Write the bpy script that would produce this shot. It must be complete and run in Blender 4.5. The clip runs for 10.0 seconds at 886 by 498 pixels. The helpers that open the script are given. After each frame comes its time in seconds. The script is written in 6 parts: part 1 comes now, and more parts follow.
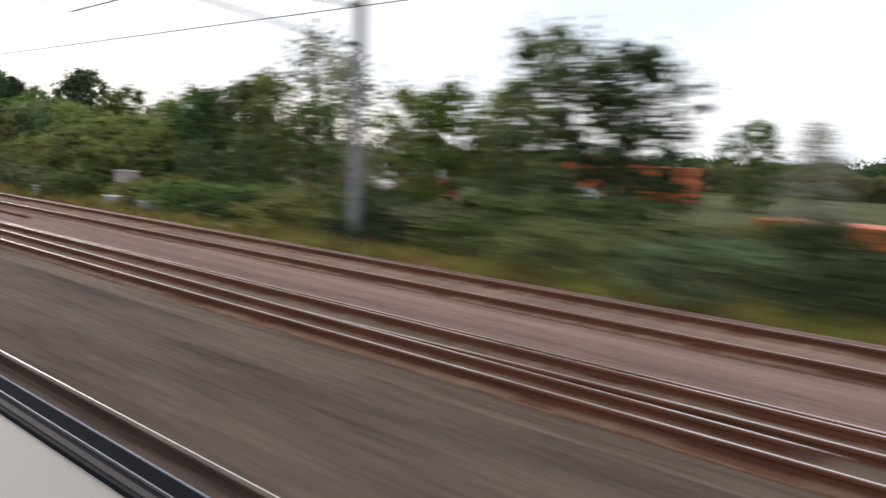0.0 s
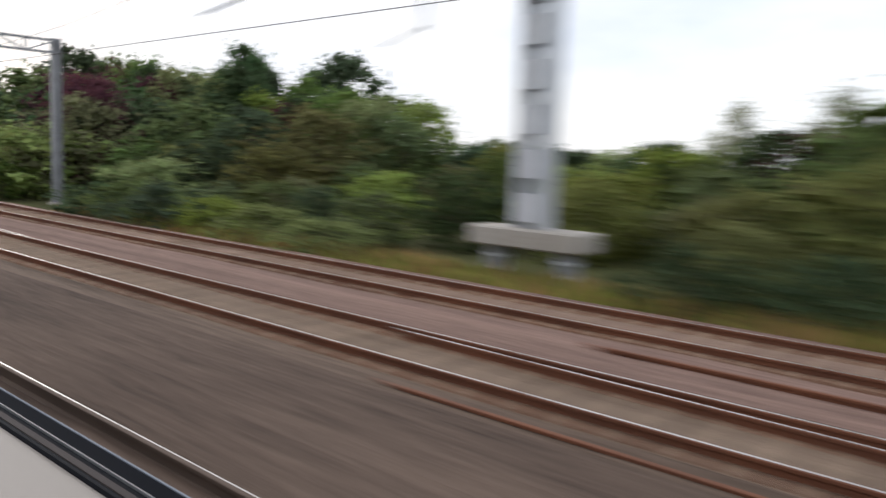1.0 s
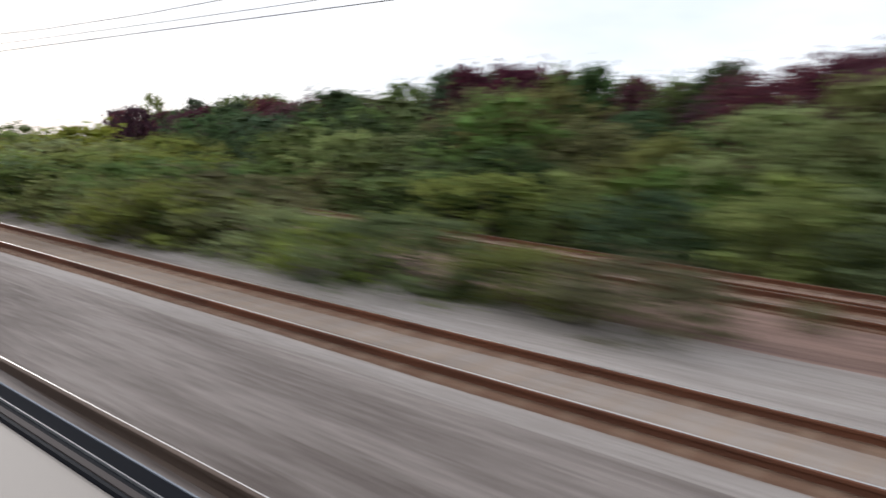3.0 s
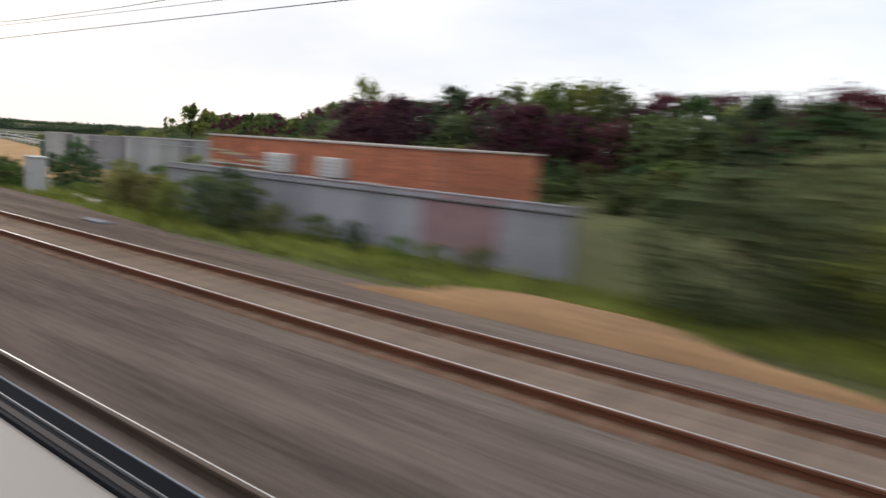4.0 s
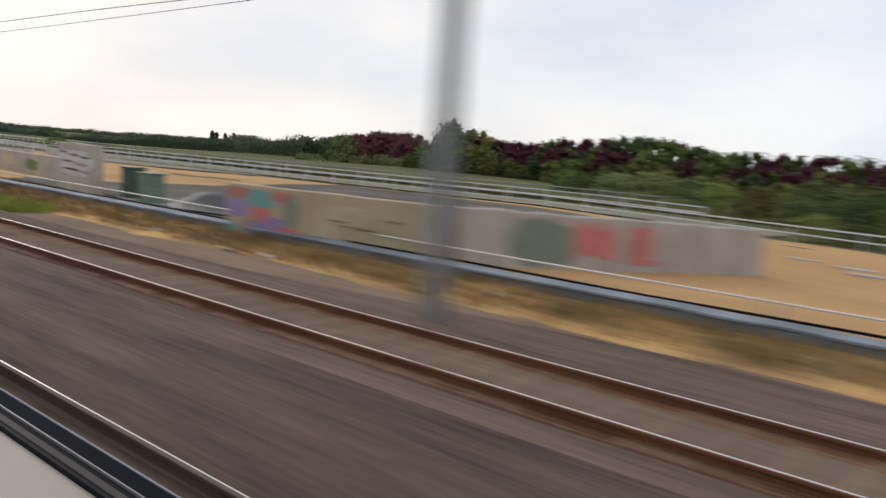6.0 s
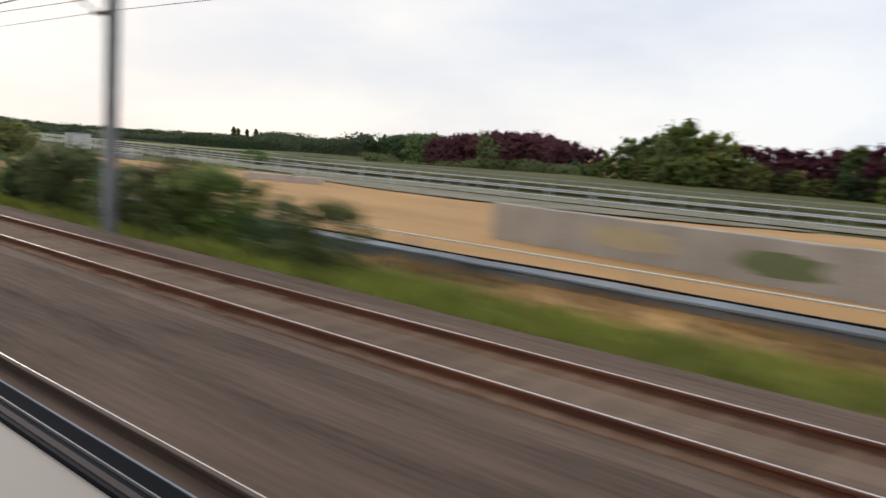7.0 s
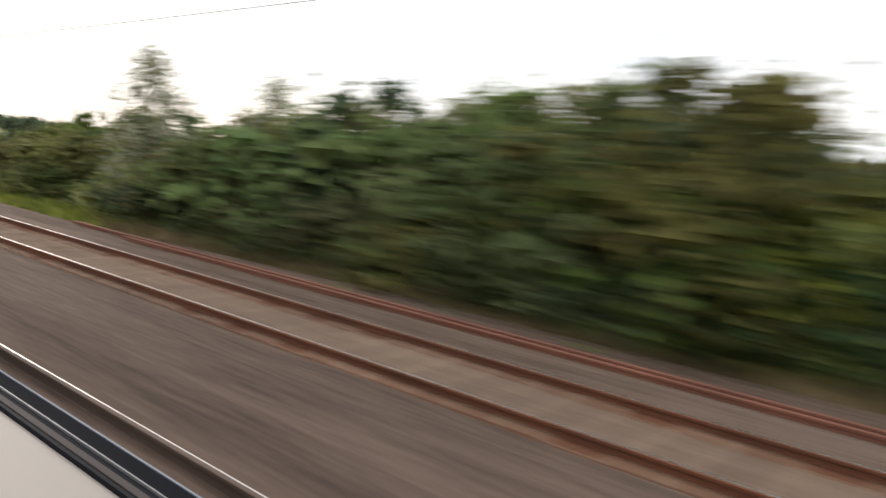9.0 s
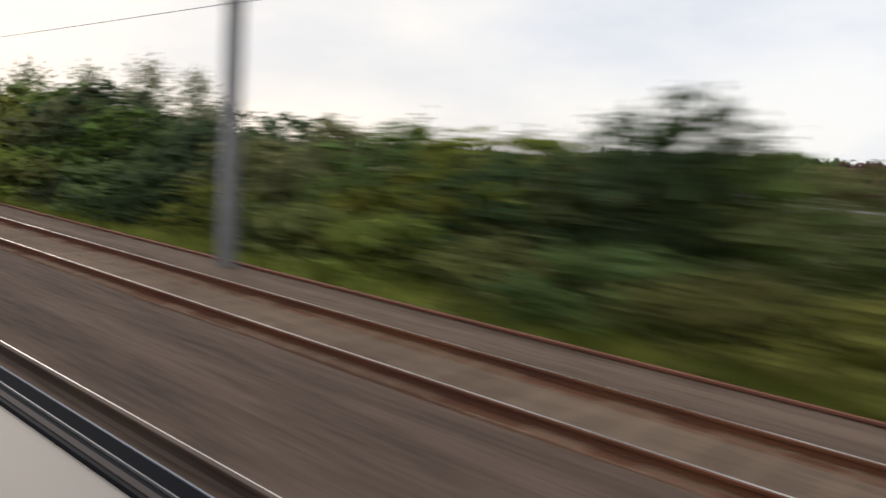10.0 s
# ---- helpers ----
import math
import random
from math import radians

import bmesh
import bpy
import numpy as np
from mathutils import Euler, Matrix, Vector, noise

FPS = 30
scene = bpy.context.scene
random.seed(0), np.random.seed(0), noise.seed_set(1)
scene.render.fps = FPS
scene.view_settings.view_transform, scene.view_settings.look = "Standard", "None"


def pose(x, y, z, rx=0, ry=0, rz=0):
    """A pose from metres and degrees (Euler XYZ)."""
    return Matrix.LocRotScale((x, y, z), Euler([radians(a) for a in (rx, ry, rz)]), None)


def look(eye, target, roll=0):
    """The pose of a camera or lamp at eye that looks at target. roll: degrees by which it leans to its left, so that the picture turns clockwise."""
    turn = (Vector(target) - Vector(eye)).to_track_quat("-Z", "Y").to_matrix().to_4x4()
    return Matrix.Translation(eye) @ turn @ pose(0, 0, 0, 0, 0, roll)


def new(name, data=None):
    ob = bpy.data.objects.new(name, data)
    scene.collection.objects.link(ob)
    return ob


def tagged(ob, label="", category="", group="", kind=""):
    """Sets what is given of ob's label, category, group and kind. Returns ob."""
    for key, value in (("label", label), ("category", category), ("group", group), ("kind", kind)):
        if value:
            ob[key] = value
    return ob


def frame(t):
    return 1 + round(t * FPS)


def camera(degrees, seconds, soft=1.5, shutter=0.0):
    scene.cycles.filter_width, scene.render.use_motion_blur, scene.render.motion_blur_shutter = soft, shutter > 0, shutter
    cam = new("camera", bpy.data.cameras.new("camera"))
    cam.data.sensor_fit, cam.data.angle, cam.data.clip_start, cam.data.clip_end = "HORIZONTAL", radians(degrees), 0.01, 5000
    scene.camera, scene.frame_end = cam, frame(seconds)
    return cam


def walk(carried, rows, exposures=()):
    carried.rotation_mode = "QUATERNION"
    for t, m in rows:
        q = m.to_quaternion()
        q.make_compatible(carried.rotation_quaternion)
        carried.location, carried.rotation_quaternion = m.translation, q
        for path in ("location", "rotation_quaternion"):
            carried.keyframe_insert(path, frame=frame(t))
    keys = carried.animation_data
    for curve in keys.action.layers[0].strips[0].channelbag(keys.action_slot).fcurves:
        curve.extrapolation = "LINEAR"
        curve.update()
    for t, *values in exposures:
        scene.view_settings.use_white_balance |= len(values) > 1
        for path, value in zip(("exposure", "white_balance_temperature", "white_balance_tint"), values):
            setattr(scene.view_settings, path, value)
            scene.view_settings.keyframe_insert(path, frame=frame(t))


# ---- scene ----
# ---------- camera: a train at about 40 m/s, looking out to its right and ahead ----------
SPEED = 39.56
EYE_Z = 2.236
cam = camera(57, 10.0, 1.5, 0.5)


def aim(t, psi, pitch, roll):
    """Pose at t: psi degrees off the line of travel, pitch degrees down."""
    eye = Vector((-SPEED * t, 0, EYE_Z))
    a, e = radians(psi), radians(pitch)
    d = Vector((-math.cos(a) * math.cos(e), math.sin(a) * math.cos(e), -math.sin(e)))
    return look(eye, eye + d, roll)


# seconds, heading, pitch, roll
AIM = [
    (0.0, 47.41, 6.83, 2.39),
    (0.5, 47.49, 6.59, 2.35),
    (1.0, 47.68, 6.31, 2.26),
    (1.5, 47.52, 6.62, 2.42),
    (2.0, 47.69, 6.24, 2.36),
    (2.5, 47.73, 6.48, 2.29),
    (4.0, 48.64, 7.23, 3.56),
    (4.5, 48.89, 7.13, 3.74),
    (5.0, 48.72, 7.21, 3.87),
    (5.5, 48.77, 7.22, 3.99),
    (6.0, 49.03, 6.57, 4.10),
    (7.5, 48.48, 7.15, 3.62),
    (8.0, 48.07, 6.83, 3.83),
    (8.5, 47.80, 7.18, 4.17),
    (9.0, 47.69, 6.49, 4.57),
    (9.5, 47.53, 6.59, 4.00),
    (10.0, 47.38, 6.84, 3.75),
]
walk(cam, [(r[0], aim(*r)) for r in AIM],
     exposures=[(0.0, 0.32, 6050, 10), (1.5, 0.3, 6050, 10), (2.0, 0.68, 6000, 10), (2.5, 0.5, 5950, 10), (4.0, 0.16, 6150, 10), (5.5, 0.0, 6200, 10), (7.5, 0.06, 6300, 10), (8.5, 0.12, 6450, 10), (9.0, 0.58, 6450, 10), (9.5, 0.3, 6350, 10), (10.0, 0.06, 6400, 10)])

# ---------- sky and sun ----------
world = bpy.data.worlds.new("world")
scene.world = world
world.use_nodes = True
wn, wl = world.node_tree.nodes, world.node_tree.links
bg = wn["Background"]
sky = wn.new("ShaderNodeTexSky")
sky.sky_type = 'NISHITA'
sky.sun_disc = False
sky.sun_elevation = radians(24)
sky.sun_rotation = radians(-75)
tc = wn.new("ShaderNodeTexCoord")
mp = wn.new("ShaderNodeMapping")
mp.inputs["Scale"].default_value = (1.0, 1.0, 3.0)
cl = wn.new("ShaderNodeTexNoise")
cl.inputs["Scale"].default_value = 2.6
cl.inputs["Detail"].default_value = 5
ramp = wn.new("ShaderNodeValToRGB")
ramp.color_ramp.elements[0].position = 0.36
ramp.color_ramp.elements[0].color = (0.76, 0.80, 0.88, 1)
ramp.color_ramp.elements[1].position = 0.62
ramp.color_ramp.elements[1].color = (0.98, 0.97, 0.96, 1)
gain = wn.new("ShaderNodeVectorMath")
gain.operation = 'SCALE'
gain.inputs[3].default_value = 0.1
mixs = wn.new("ShaderNodeMix")
mixs.data_type = 'RGBA'
mixs.inputs[0].default_value = 0.9
wl.new(tc.outputs["Generated"], mp.inputs["Vector"])
wl.new(mp.outputs["Vector"], cl.inputs["Vector"])
wl.new(cl.outputs["Fac"], ramp.inputs["Fac"])
wl.new(sky.outputs["Color"], gain.inputs[0])
wl.new(gain.outputs["Vector"], mixs.inputs[6])
wl.new(ramp.outputs["Color"], mixs.inputs[7])
sep = wn.new("ShaderNodeSeparateXYZ")
wl.new(tc.outputs["Generated"], sep.inputs[0])
west = wn.new("ShaderNodeMapRange")
west.inputs[1].default_value, west.inputs[2].default_value = -0.2, -1.0
wl.new(sep.outputs[0], west.inputs[0])
warm = wn.new("ShaderNodeMix")
warm.data_type = 'RGBA'
warm.blend_type = 'MULTIPLY'
warm.inputs[7].default_value = (1.06, 0.985, 0.90, 1)
wl.new(west.outputs[0], warm.inputs[0])
wl.new(mixs.outputs[2], warm.inputs[6])
wl.new(warm.outputs[2], bg.inputs["Color"])
bg.inputs["Strength"].default_value = 1.0
sun = new("sun", bpy.data.lights.new("sun", 'SUN'))
sun.data.energy = 0.7
sun.data.angle = radians(14)
sun.data.color = (1.0, 0.93, 0.84)
sun.matrix_world = look((-60, 18, 30), (0, 0, 0))

# ---------- materials ----------


def mat(name, col, col2=None, rough=0.8, metal=0.0, scale=4.0, fine=40.0, bump=0.3, dist=0.02, rnd=0.0, island=0.0, spec=0.4, stretch=(1, 1, 1), weight=0.55, comb=1.0):
    """Two colours mixed by noise at two scales, with a fine bump; rnd / island vary the value per object / per loose piece."""
    m = bpy.data.materials.new(name)
    m.use_nodes = True
    n, l = m.node_tree.nodes, m.node_tree.links
    b = n["Principled BSDF"]
    b.inputs["Roughness"].default_value = rough
    b.inputs["Metallic"].default_value = metal
    b.inputs["Specular IOR Level"].default_value = spec
    col2 = col2 or tuple(c * 0.7 for c in col)
    t = n.new("ShaderNodeTexCoord")
    mpn = n.new("ShaderNodeMapping")
    mpn.inputs["Scale"].default_value = stretch
    l.new(t.outputs["Object"], mpn.inputs["Vector"])
    n1 = n.new("ShaderNodeTexNoise")
    n1.inputs["Scale"].default_value = scale
    n1.inputs["Detail"].default_value = 4
    n2 = n.new("ShaderNodeTexNoise")
    n2.inputs["Scale"].default_value = fine
    n2.inputs["Detail"].default_value = 3
    l.new(mpn.outputs["Vector"], n1.inputs["Vector"])
    mp2 = n.new("ShaderNodeMapping")
    mp2.inputs["Scale"].default_value = (comb, 1, 1)
    l.new(t.outputs["Object"], mp2.inputs["Vector"])
    l.new(mp2.outputs["Vector"], n2.inputs["Vector"])
    add = n.new("ShaderNodeMath")
    add.operation = 'MULTIPLY_ADD'
    add.inputs[1].default_value = weight
    l.new(n1.outputs["Fac"], add.inputs[0])
    mul = n.new("ShaderNodeMath")
    mul.operation = 'MULTIPLY'
    mul.inputs[1].default_value = 1 - weight
    l.new(n2.outputs["Fac"], mul.inputs[0])
    l.new(mul.outputs[0], add.inputs[2])
    r = n.new("ShaderNodeValToRGB")
    r.color_ramp.elements[0].position = 0.36
    r.color_ramp.elements[1].position = 0.62
    r.color_ramp.elements[0].color = (*col2, 1)
    r.color_ramp.elements[1].color = (*col, 1)
    l.new(add.outputs[0], r.inputs["Fac"])
    out = r.outputs["Color"]
    if rnd or island:
        hsv = n.new("ShaderNodeHueSaturation")
        l.new(out, hsv.inputs["Color"])
        src = None
        for amount, node, sock in ((rnd, "ShaderNodeObjectInfo", "Random"), (island, "ShaderNodeNewGeometry", "Random Per Island")):
            if amount:
                k = n.new(node)
                mr = n.new("ShaderNodeMapRange")
                mr.inputs[3].default_value = 1 - amount
                mr.inputs[4].default_value = 1 + amount
                l.new(k.outputs[sock], mr.inputs[0])
                if src is None:
                    src = mr.outputs[0]
                else:
                    mm = n.new("ShaderNodeMath")
                    mm.operation = 'MULTIPLY'
                    l.new(src, mm.inputs[0])
                    l.new(mr.outputs[0], mm.inputs[1])
                    src = mm.outputs[0]
        l.new(src, hsv.inputs["Value"])
        out = hsv.outputs["Color"]
    l.new(out, b.inputs["Base Color"])
    if bump:
        bp = n.new("ShaderNodeBump")
        bp.inputs["Strength"].default_value = bump
        bp.inputs["Distance"].default_value = dist
        l.new(n2.outputs["Fac"], bp.inputs["Height"])
        l.new(bp.outputs["Normal"], b.inputs["Normal"])
    return m


def leaf_mat(name, col, col2):
    m = mat(name, col, col2, rough=0.75, scale=0.9, fine=5.0, bump=0, rnd=0.26, island=0.32, spec=0.06)
    n, l = m.node_tree.nodes, m.node_tree.links
    b = n["Principled BSDF"]
    # plants differ a little in hue and depth of colour, and so do their leaves
    src = b.inputs["Base Color"].links[0].from_socket
    tint = n.new("ShaderNodeHueSaturation")
    l.new(src, tint.inputs["Color"])
    info, isl = n.new("ShaderNodeObjectInfo"), n.new("ShaderNodeNewGeometry")
    add = n.new("ShaderNodeMath")
    add.operation = 'MULTIPLY_ADD'
    add.inputs[1].default_value = 0.45
    l.new(isl.outputs["Random Per Island"], add.inputs[0])
    half = n.new("ShaderNodeMath")
    half.operation = 'MULTIPLY'
    half.inputs[1].default_value = 0.55
    l.new(info.outputs["Random"], half.inputs[0])
    l.new(half.outputs[0], add.inputs[2])
    hue = n.new("ShaderNodeMapRange")
    hue.inputs[3].default_value, hue.inputs[4].default_value = 0.452, 0.522
    l.new(add.outputs[0], hue.inputs[0])
    l.new(hue.outputs[0], tint.inputs["Hue"])
    far = n.new("ShaderNodeMath")
    far.operation = 'MULTIPLY'
    far.inputs[1].default_value = 7.31
    l.new(info.outputs["Random"], far.inputs[0])
    fr = n.new("ShaderNodeMath")
    fr.operation = 'FRACT'
    l.new(far.outputs[0], fr.inputs[0])
    sat = n.new("ShaderNodeMapRange")
    sat.inputs[3].default_value, sat.inputs[4].default_value = 0.74, 1.10
    l.new(fr.outputs[0], sat.inputs[0])
    l.new(sat.outputs[0], tint.inputs["Saturation"])
    l.new(tint.outputs["Color"], b.inputs["Base Color"])
    tr = n.new("ShaderNodeBsdfTranslucent")
    l.new(b.inputs["Base Color"].links[0].from_socket, tr.inputs["Color"])
    mx = n.new("ShaderNodeMixShader")
    mx.inputs[0].default_value = 0.5
    l.new(b.outputs[0], mx.inputs[1])
    l.new(tr.outputs[0], mx.inputs[2])
    l.new(mx.outputs[0], n["Material Output"].inputs["Surface"])
    return m


BALLAST = mat("ballast", (0.185, 0.131, 0.098), (0.070, 0.048, 0.035), 0.95, scale=1.0, fine=13, bump=1.0, dist=0.04, stretch=(0.11, 1.7, 1), spec=0.12, weight=0.5, comb=0.3)
BALLAST_DARK = mat("brake_dust_ballast", (0.158, 0.111, 0.084), (0.060, 0.042, 0.033), 0.95, scale=1.0, fine=13, bump=1.0, dist=0.04, stretch=(0.2, 1.5, 1), spec=0.1, weight=0.5, comb=0.3)


def renewed(m, col, col2):
    """Mixes in paler stone along the stretch relaid at the junction, fading at both ends."""
    n, l = m.node_tree.nodes, m.node_tree.links
    b = n["Principled BSDF"]
    old = b.inputs["Base Color"].links[0].from_socket
    src = old.node.inputs["Fac"].links[0].from_socket
    r = n.new("ShaderNodeValToRGB")
    r.color_ramp.elements[0].position, r.color_ramp.elements[1].position = 0.36, 0.62
    r.color_ramp.elements[0].color, r.color_ramp.elements[1].color = (*col2, 1), (*col, 1)
    l.new(src, r.inputs["Fac"])
    t = n.new("ShaderNodeTexCoord")
    sx = n.new("ShaderNodeSeparateXYZ")
    l.new(t.outputs["Object"], sx.inputs[0])
    curve = n.new("ShaderNodeValToRGB")
    mr = n.new("ShaderNodeMapRange")
    mr.inputs[1].default_value, mr.inputs[2].default_value = 0.0, -200.0
    l.new(sx.outputs[0], mr.inputs[0])
    l.new(mr.outputs[0], curve.inputs["Fac"])
    e = curve.color_ramp.elements
    e[0].position, e[1].position = 0.33, 0.86
    e[0].color, e[1].color = (0, 0, 0, 1), (0, 0, 0, 1)
    for pos, v in ((0.42, 0.95), (0.66, 0.9)):
        k = e.new(pos)
        k.color = (v, v, v, 1)
    mx = n.new("ShaderNodeMix")
    mx.data_type = 'RGBA'
    l.new(curve.outputs["Color"], mx.inputs[0])
    l.new(old, mx.inputs[6])
    l.new(r.outputs["Color"], mx.inputs[7])
    l.new(mx.outputs[2], b.inputs["Base Color"])


renewed(BALLAST, (0.42, 0.375, 0.34), (0.245, 0.21, 0.185))
renewed(BALLAST_DARK, (0.33, 0.285, 0.255), (0.134, 0.109, 0.095))
BALLAST_RED = mat("ballast_pink", (0.30, 0.195, 0.155), (0.13, 0.082, 0.066), 0.95, scale=1.0, fine=13, comb=0.3, bump=1.0, dist=0.04, stretch=(0.045, 1.7, 1), spec=0.1)
GRASS_GROUND = mat("rough_grass_ground", (0.125, 0.13, 0.048), (0.07, 0.068, 0.03), 0.95, scale=0.12, fine=6, bump=0.6, dist=0.05, spec=0.1)
SAND = mat("sand", (0.53, 0.325, 0.152), (0.39, 0.237, 0.108), 0.95, scale=0.25, fine=9, bump=0.6, dist=0.05, stretch=(0.5, 1, 1), spec=0.1)
FIELD = mat("green_crop", (0.27, 0.285, 0.085), (0.18, 0.20, 0.06), 0.95, scale=0.05, fine=2, bump=0.4, spec=0.08)
GRAVEL = mat("dark_grey_gravel", (0.165, 0.145, 0.12), (0.066, 0.06, 0.054), 0.95, scale=0.35, fine=9, bump=0.7, dist=0.05, stretch=(0.4, 1, 1), spec=0.1)
HEAP_SAND = mat("soiled_sand", (0.44, 0.26, 0.125), (0.23, 0.14, 0.08), 0.95, scale=0.8, fine=9, bump=0.7, dist=0.05, stretch=(0.6, 1, 1), spec=0.1)
WHEAT = mat("wheat", (0.44, 0.31, 0.13), (0.33, 0.23, 0.09), 0.95, scale=0.1, fine=4, bump=0.4, spec=0.1)
DRY = mat("dry_grass", (0.46, 0.285, 0.11), (0.155, 0.098, 0.055), 0.95, scale=0.45, fine=12, bump=0.6, dist=0.04, island=0.3, spec=0.1)
ROADM = mat("pale_concrete_road", (0.28, 0.255, 0.19), (0.16, 0.155, 0.105), 0.9, scale=0.4, fine=10, bump=0.2, spec=0.1)
RAIL_WEB = mat("rusty_rail", (0.20, 0.074, 0.034), (0.10, 0.041, 0.023), 0.85, scale=1.5, fine=60, bump=0.3)
RAIL_DUSTY = mat("dusty_rail_side", (0.15, 0.105, 0.078), (0.095, 0.065, 0.048), 0.9, scale=1.5, fine=60, bump=0.3)
RAIL_TOP = mat("polished_rail_head", (0.62, 0.60, 0.58), (0.5, 0.47, 0.45), 0.28, metal=0.9, scale=1.0, fine=50, bump=0.03)
RUST = mat("red_rust", (0.27, 0.108, 0.066), (0.15, 0.062, 0.040), 0.85, scale=1.2, fine=40, bump=0.4)
SLEEPER = mat("sleeper_concrete", (0.35, 0.253, 0.178), (0.22, 0.152, 0.105), 0.9, scale=3, fine=50, bump=0.4, rnd=0.15, island=0.15, spec=0.1)
GALV = mat("galvanised_steel", (0.36, 0.36, 0.37), (0.25, 0.25, 0.255), 0.55, metal=0.35, scale=2.5, fine=30, bump=0.1)
RUST_MAST = mat("rust_brown_steel", (0.27, 0.175, 0.145), (0.19, 0.115, 0.092), 0.8, metal=0.1, scale=2.0, fine=30, bump=0.2)
GALV_LIGHT = mat("light_galvanised_steel", (0.64, 0.65, 0.66), (0.50, 0.51, 0.53), 0.5, metal=0.3, scale=2.5, fine=30, bump=0.1)
WIRE = mat("dark_copper_wire", (0.14, 0.13, 0.13), (0.09, 0.08, 0.08), 0.6, metal=0.5, scale=3, fine=30, bump=0)
INSUL = mat("brown_ceramic", (0.16, 0.09, 0.06), None, 0.3, scale=8, fine=50, bump=0)
CONCRETE = mat("weathered_concrete", (0.47, 0.425, 0.37), (0.33, 0.29, 0.245), 0.9, scale=0.9, fine=22, bump=0.4)
RENDERED = mat("stained_render", (0.34, 0.31, 0.29), (0.20, 0.18, 0.165), 0.9, scale=0.8, fine=14, bump=0.3)
FENCE = mat("grey_sheet_steel", (0.40, 0.425, 0.435), (0.30, 0.32, 0.33), 0.65, metal=0.15, scale=0.8, fine=18, bump=0.1, rnd=0.16)
FENCE_DARK = mat("weathered_sheet_steel", (0.27, 0.28, 0.30), (0.19, 0.195, 0.21), 0.7, metal=0.15, scale=0.8, fine=18, bump=0.1, rnd=0.2)
FENCE_DULL = mat("dull_mauve_fence_paint", (0.42, 0.41, 0.44), (0.30, 0.29, 0.32), 0.75, scale=0.8, fine=18, bump=0.1, rnd=0.14)
BRICK = mat("orange_red_brick", (0.56, 0.19, 0.095), (0.40, 0.13, 0.068), 0.9, scale=1.6, fine=30, bump=0.4, island=0.25)
MORTAR = mat("mortar", (0.36, 0.29, 0.25), None, 0.95, scale=3, fine=40, bump=0.4)
COPING = mat("pale_coping", (0.55, 0.47, 0.42), (0.42, 0.35, 0.31), 0.85, scale=1.5, fine=20, bump=0.2)
# one concrete in two tones: darker for shaded sides, paler for lit tops
TROUGH_SHADED = mat("blue_grey_concrete", (0.15, 0.17, 0.188), (0.085, 0.096, 0.108), 0.8, scale=1.2, fine=20, bump=0.3, rnd=0.15)
TROUGH_LIT = mat("pale_blue_grey_concrete", (0.245, 0.275, 0.30), (0.15, 0.172, 0.192), 0.8, scale=1.2, fine=20, bump=0.3, rnd=0.2)
CREAM = mat("cream_painted_steel", (0.80, 0.74, 0.63), (0.66, 0.60, 0.50), 0.5, scale=2, fine=20, bump=0.05)
SANDY_WALL = mat("sand_stained_concrete", (0.50, 0.395, 0.255), (0.36, 0.285, 0.195), 0.9, scale=0.9, fine=22, bump=0.4)
SOIL = mat("pinkish_brown_soil", (0.27, 0.19, 0.135), (0.15, 0.10, 0.07), 0.95, scale=0.7, fine=9, bump=0.7, dist=0.04, stretch=(0.4, 1, 1), spec=0.08)
FENCE_STRIP = mat("worn_pale_steel", (0.50, 0.51, 0.53), (0.36, 0.37, 0.39), 0.6, metal=0.2, scale=1.2, fine=20, bump=0.1)
PIPE = mat("pale_pipe", (0.50, 0.46, 0.40), (0.36, 0.32, 0.27), 0.6, scale=2, fine=20, bump=0.1)
WHITE = mat("off_white_paint", (0.66, 0.65, 0.62), (0.55, 0.53, 0.50), 0.6, scale=1.5, fine=20, bump=0.1)
CABINET = mat("pale_grey_cabinet", (0.52, 0.51, 0.50), (0.42, 0.41, 0.40), 0.5, scale=2, fine=20, bump=0.05)
PINKBOX = mat("pinkish_grey_cabinet", (0.50, 0.42, 0.39), (0.40, 0.33, 0.30), 0.6, scale=2, fine=20, bump=0.05)
GREENCAB = mat("dark_green_paint", (0.045, 0.10, 0.075), (0.03, 0.065, 0.05), 0.5, scale=2, fine=20, bump=0.05)
PALEGREEN = mat("faded_green_paint", (0.17, 0.25, 0.20), (0.11, 0.17, 0.135), 0.6, scale=2, fine=20, bump=0.05)
ORANGE = mat("orange_paint", (0.72, 0.16, 0.045), (0.55, 0.11, 0.03), 0.5, scale=1.2, fine=20, bump=0.05)
REDP = mat("red_paint", (0.58, 0.07, 0.05), (0.42, 0.05, 0.035), 0.4, scale=1.2, fine=20, bump=0.03)
DARKGLASS = mat("dark_glass", (0.03, 0.035, 0.04), None, 0.1, scale=2, fine=10, bump=0)
BLACK = mat("black_rubber", (0.010, 0.011, 0.015), (0.006, 0.0065, 0.009), 0.7, scale=5, fine=60, bump=0.1, spec=0.08)
TYRE = mat("tyre_rubber", (0.03, 0.03, 0.03), None, 0.8, scale=5, fine=60, bump=0.1)
LEDGE = mat("pale_ledge_plastic", (0.35, 0.305, 0.265), (0.32, 0.28, 0.243), 0.6, scale=3, fine=120, bump=0.05, spec=0.2)
# rusty stone, its dark tone also painting the rail's shadow
RUST_AND_SHADE = mat("rust_stained_stone", (0.15, 0.066, 0.036), (0.075, 0.036, 0.024), 0.95, scale=0.6, fine=26, bump=0.8, dist=0.03, stretch=(0.3, 1, 1), spec=0.1)
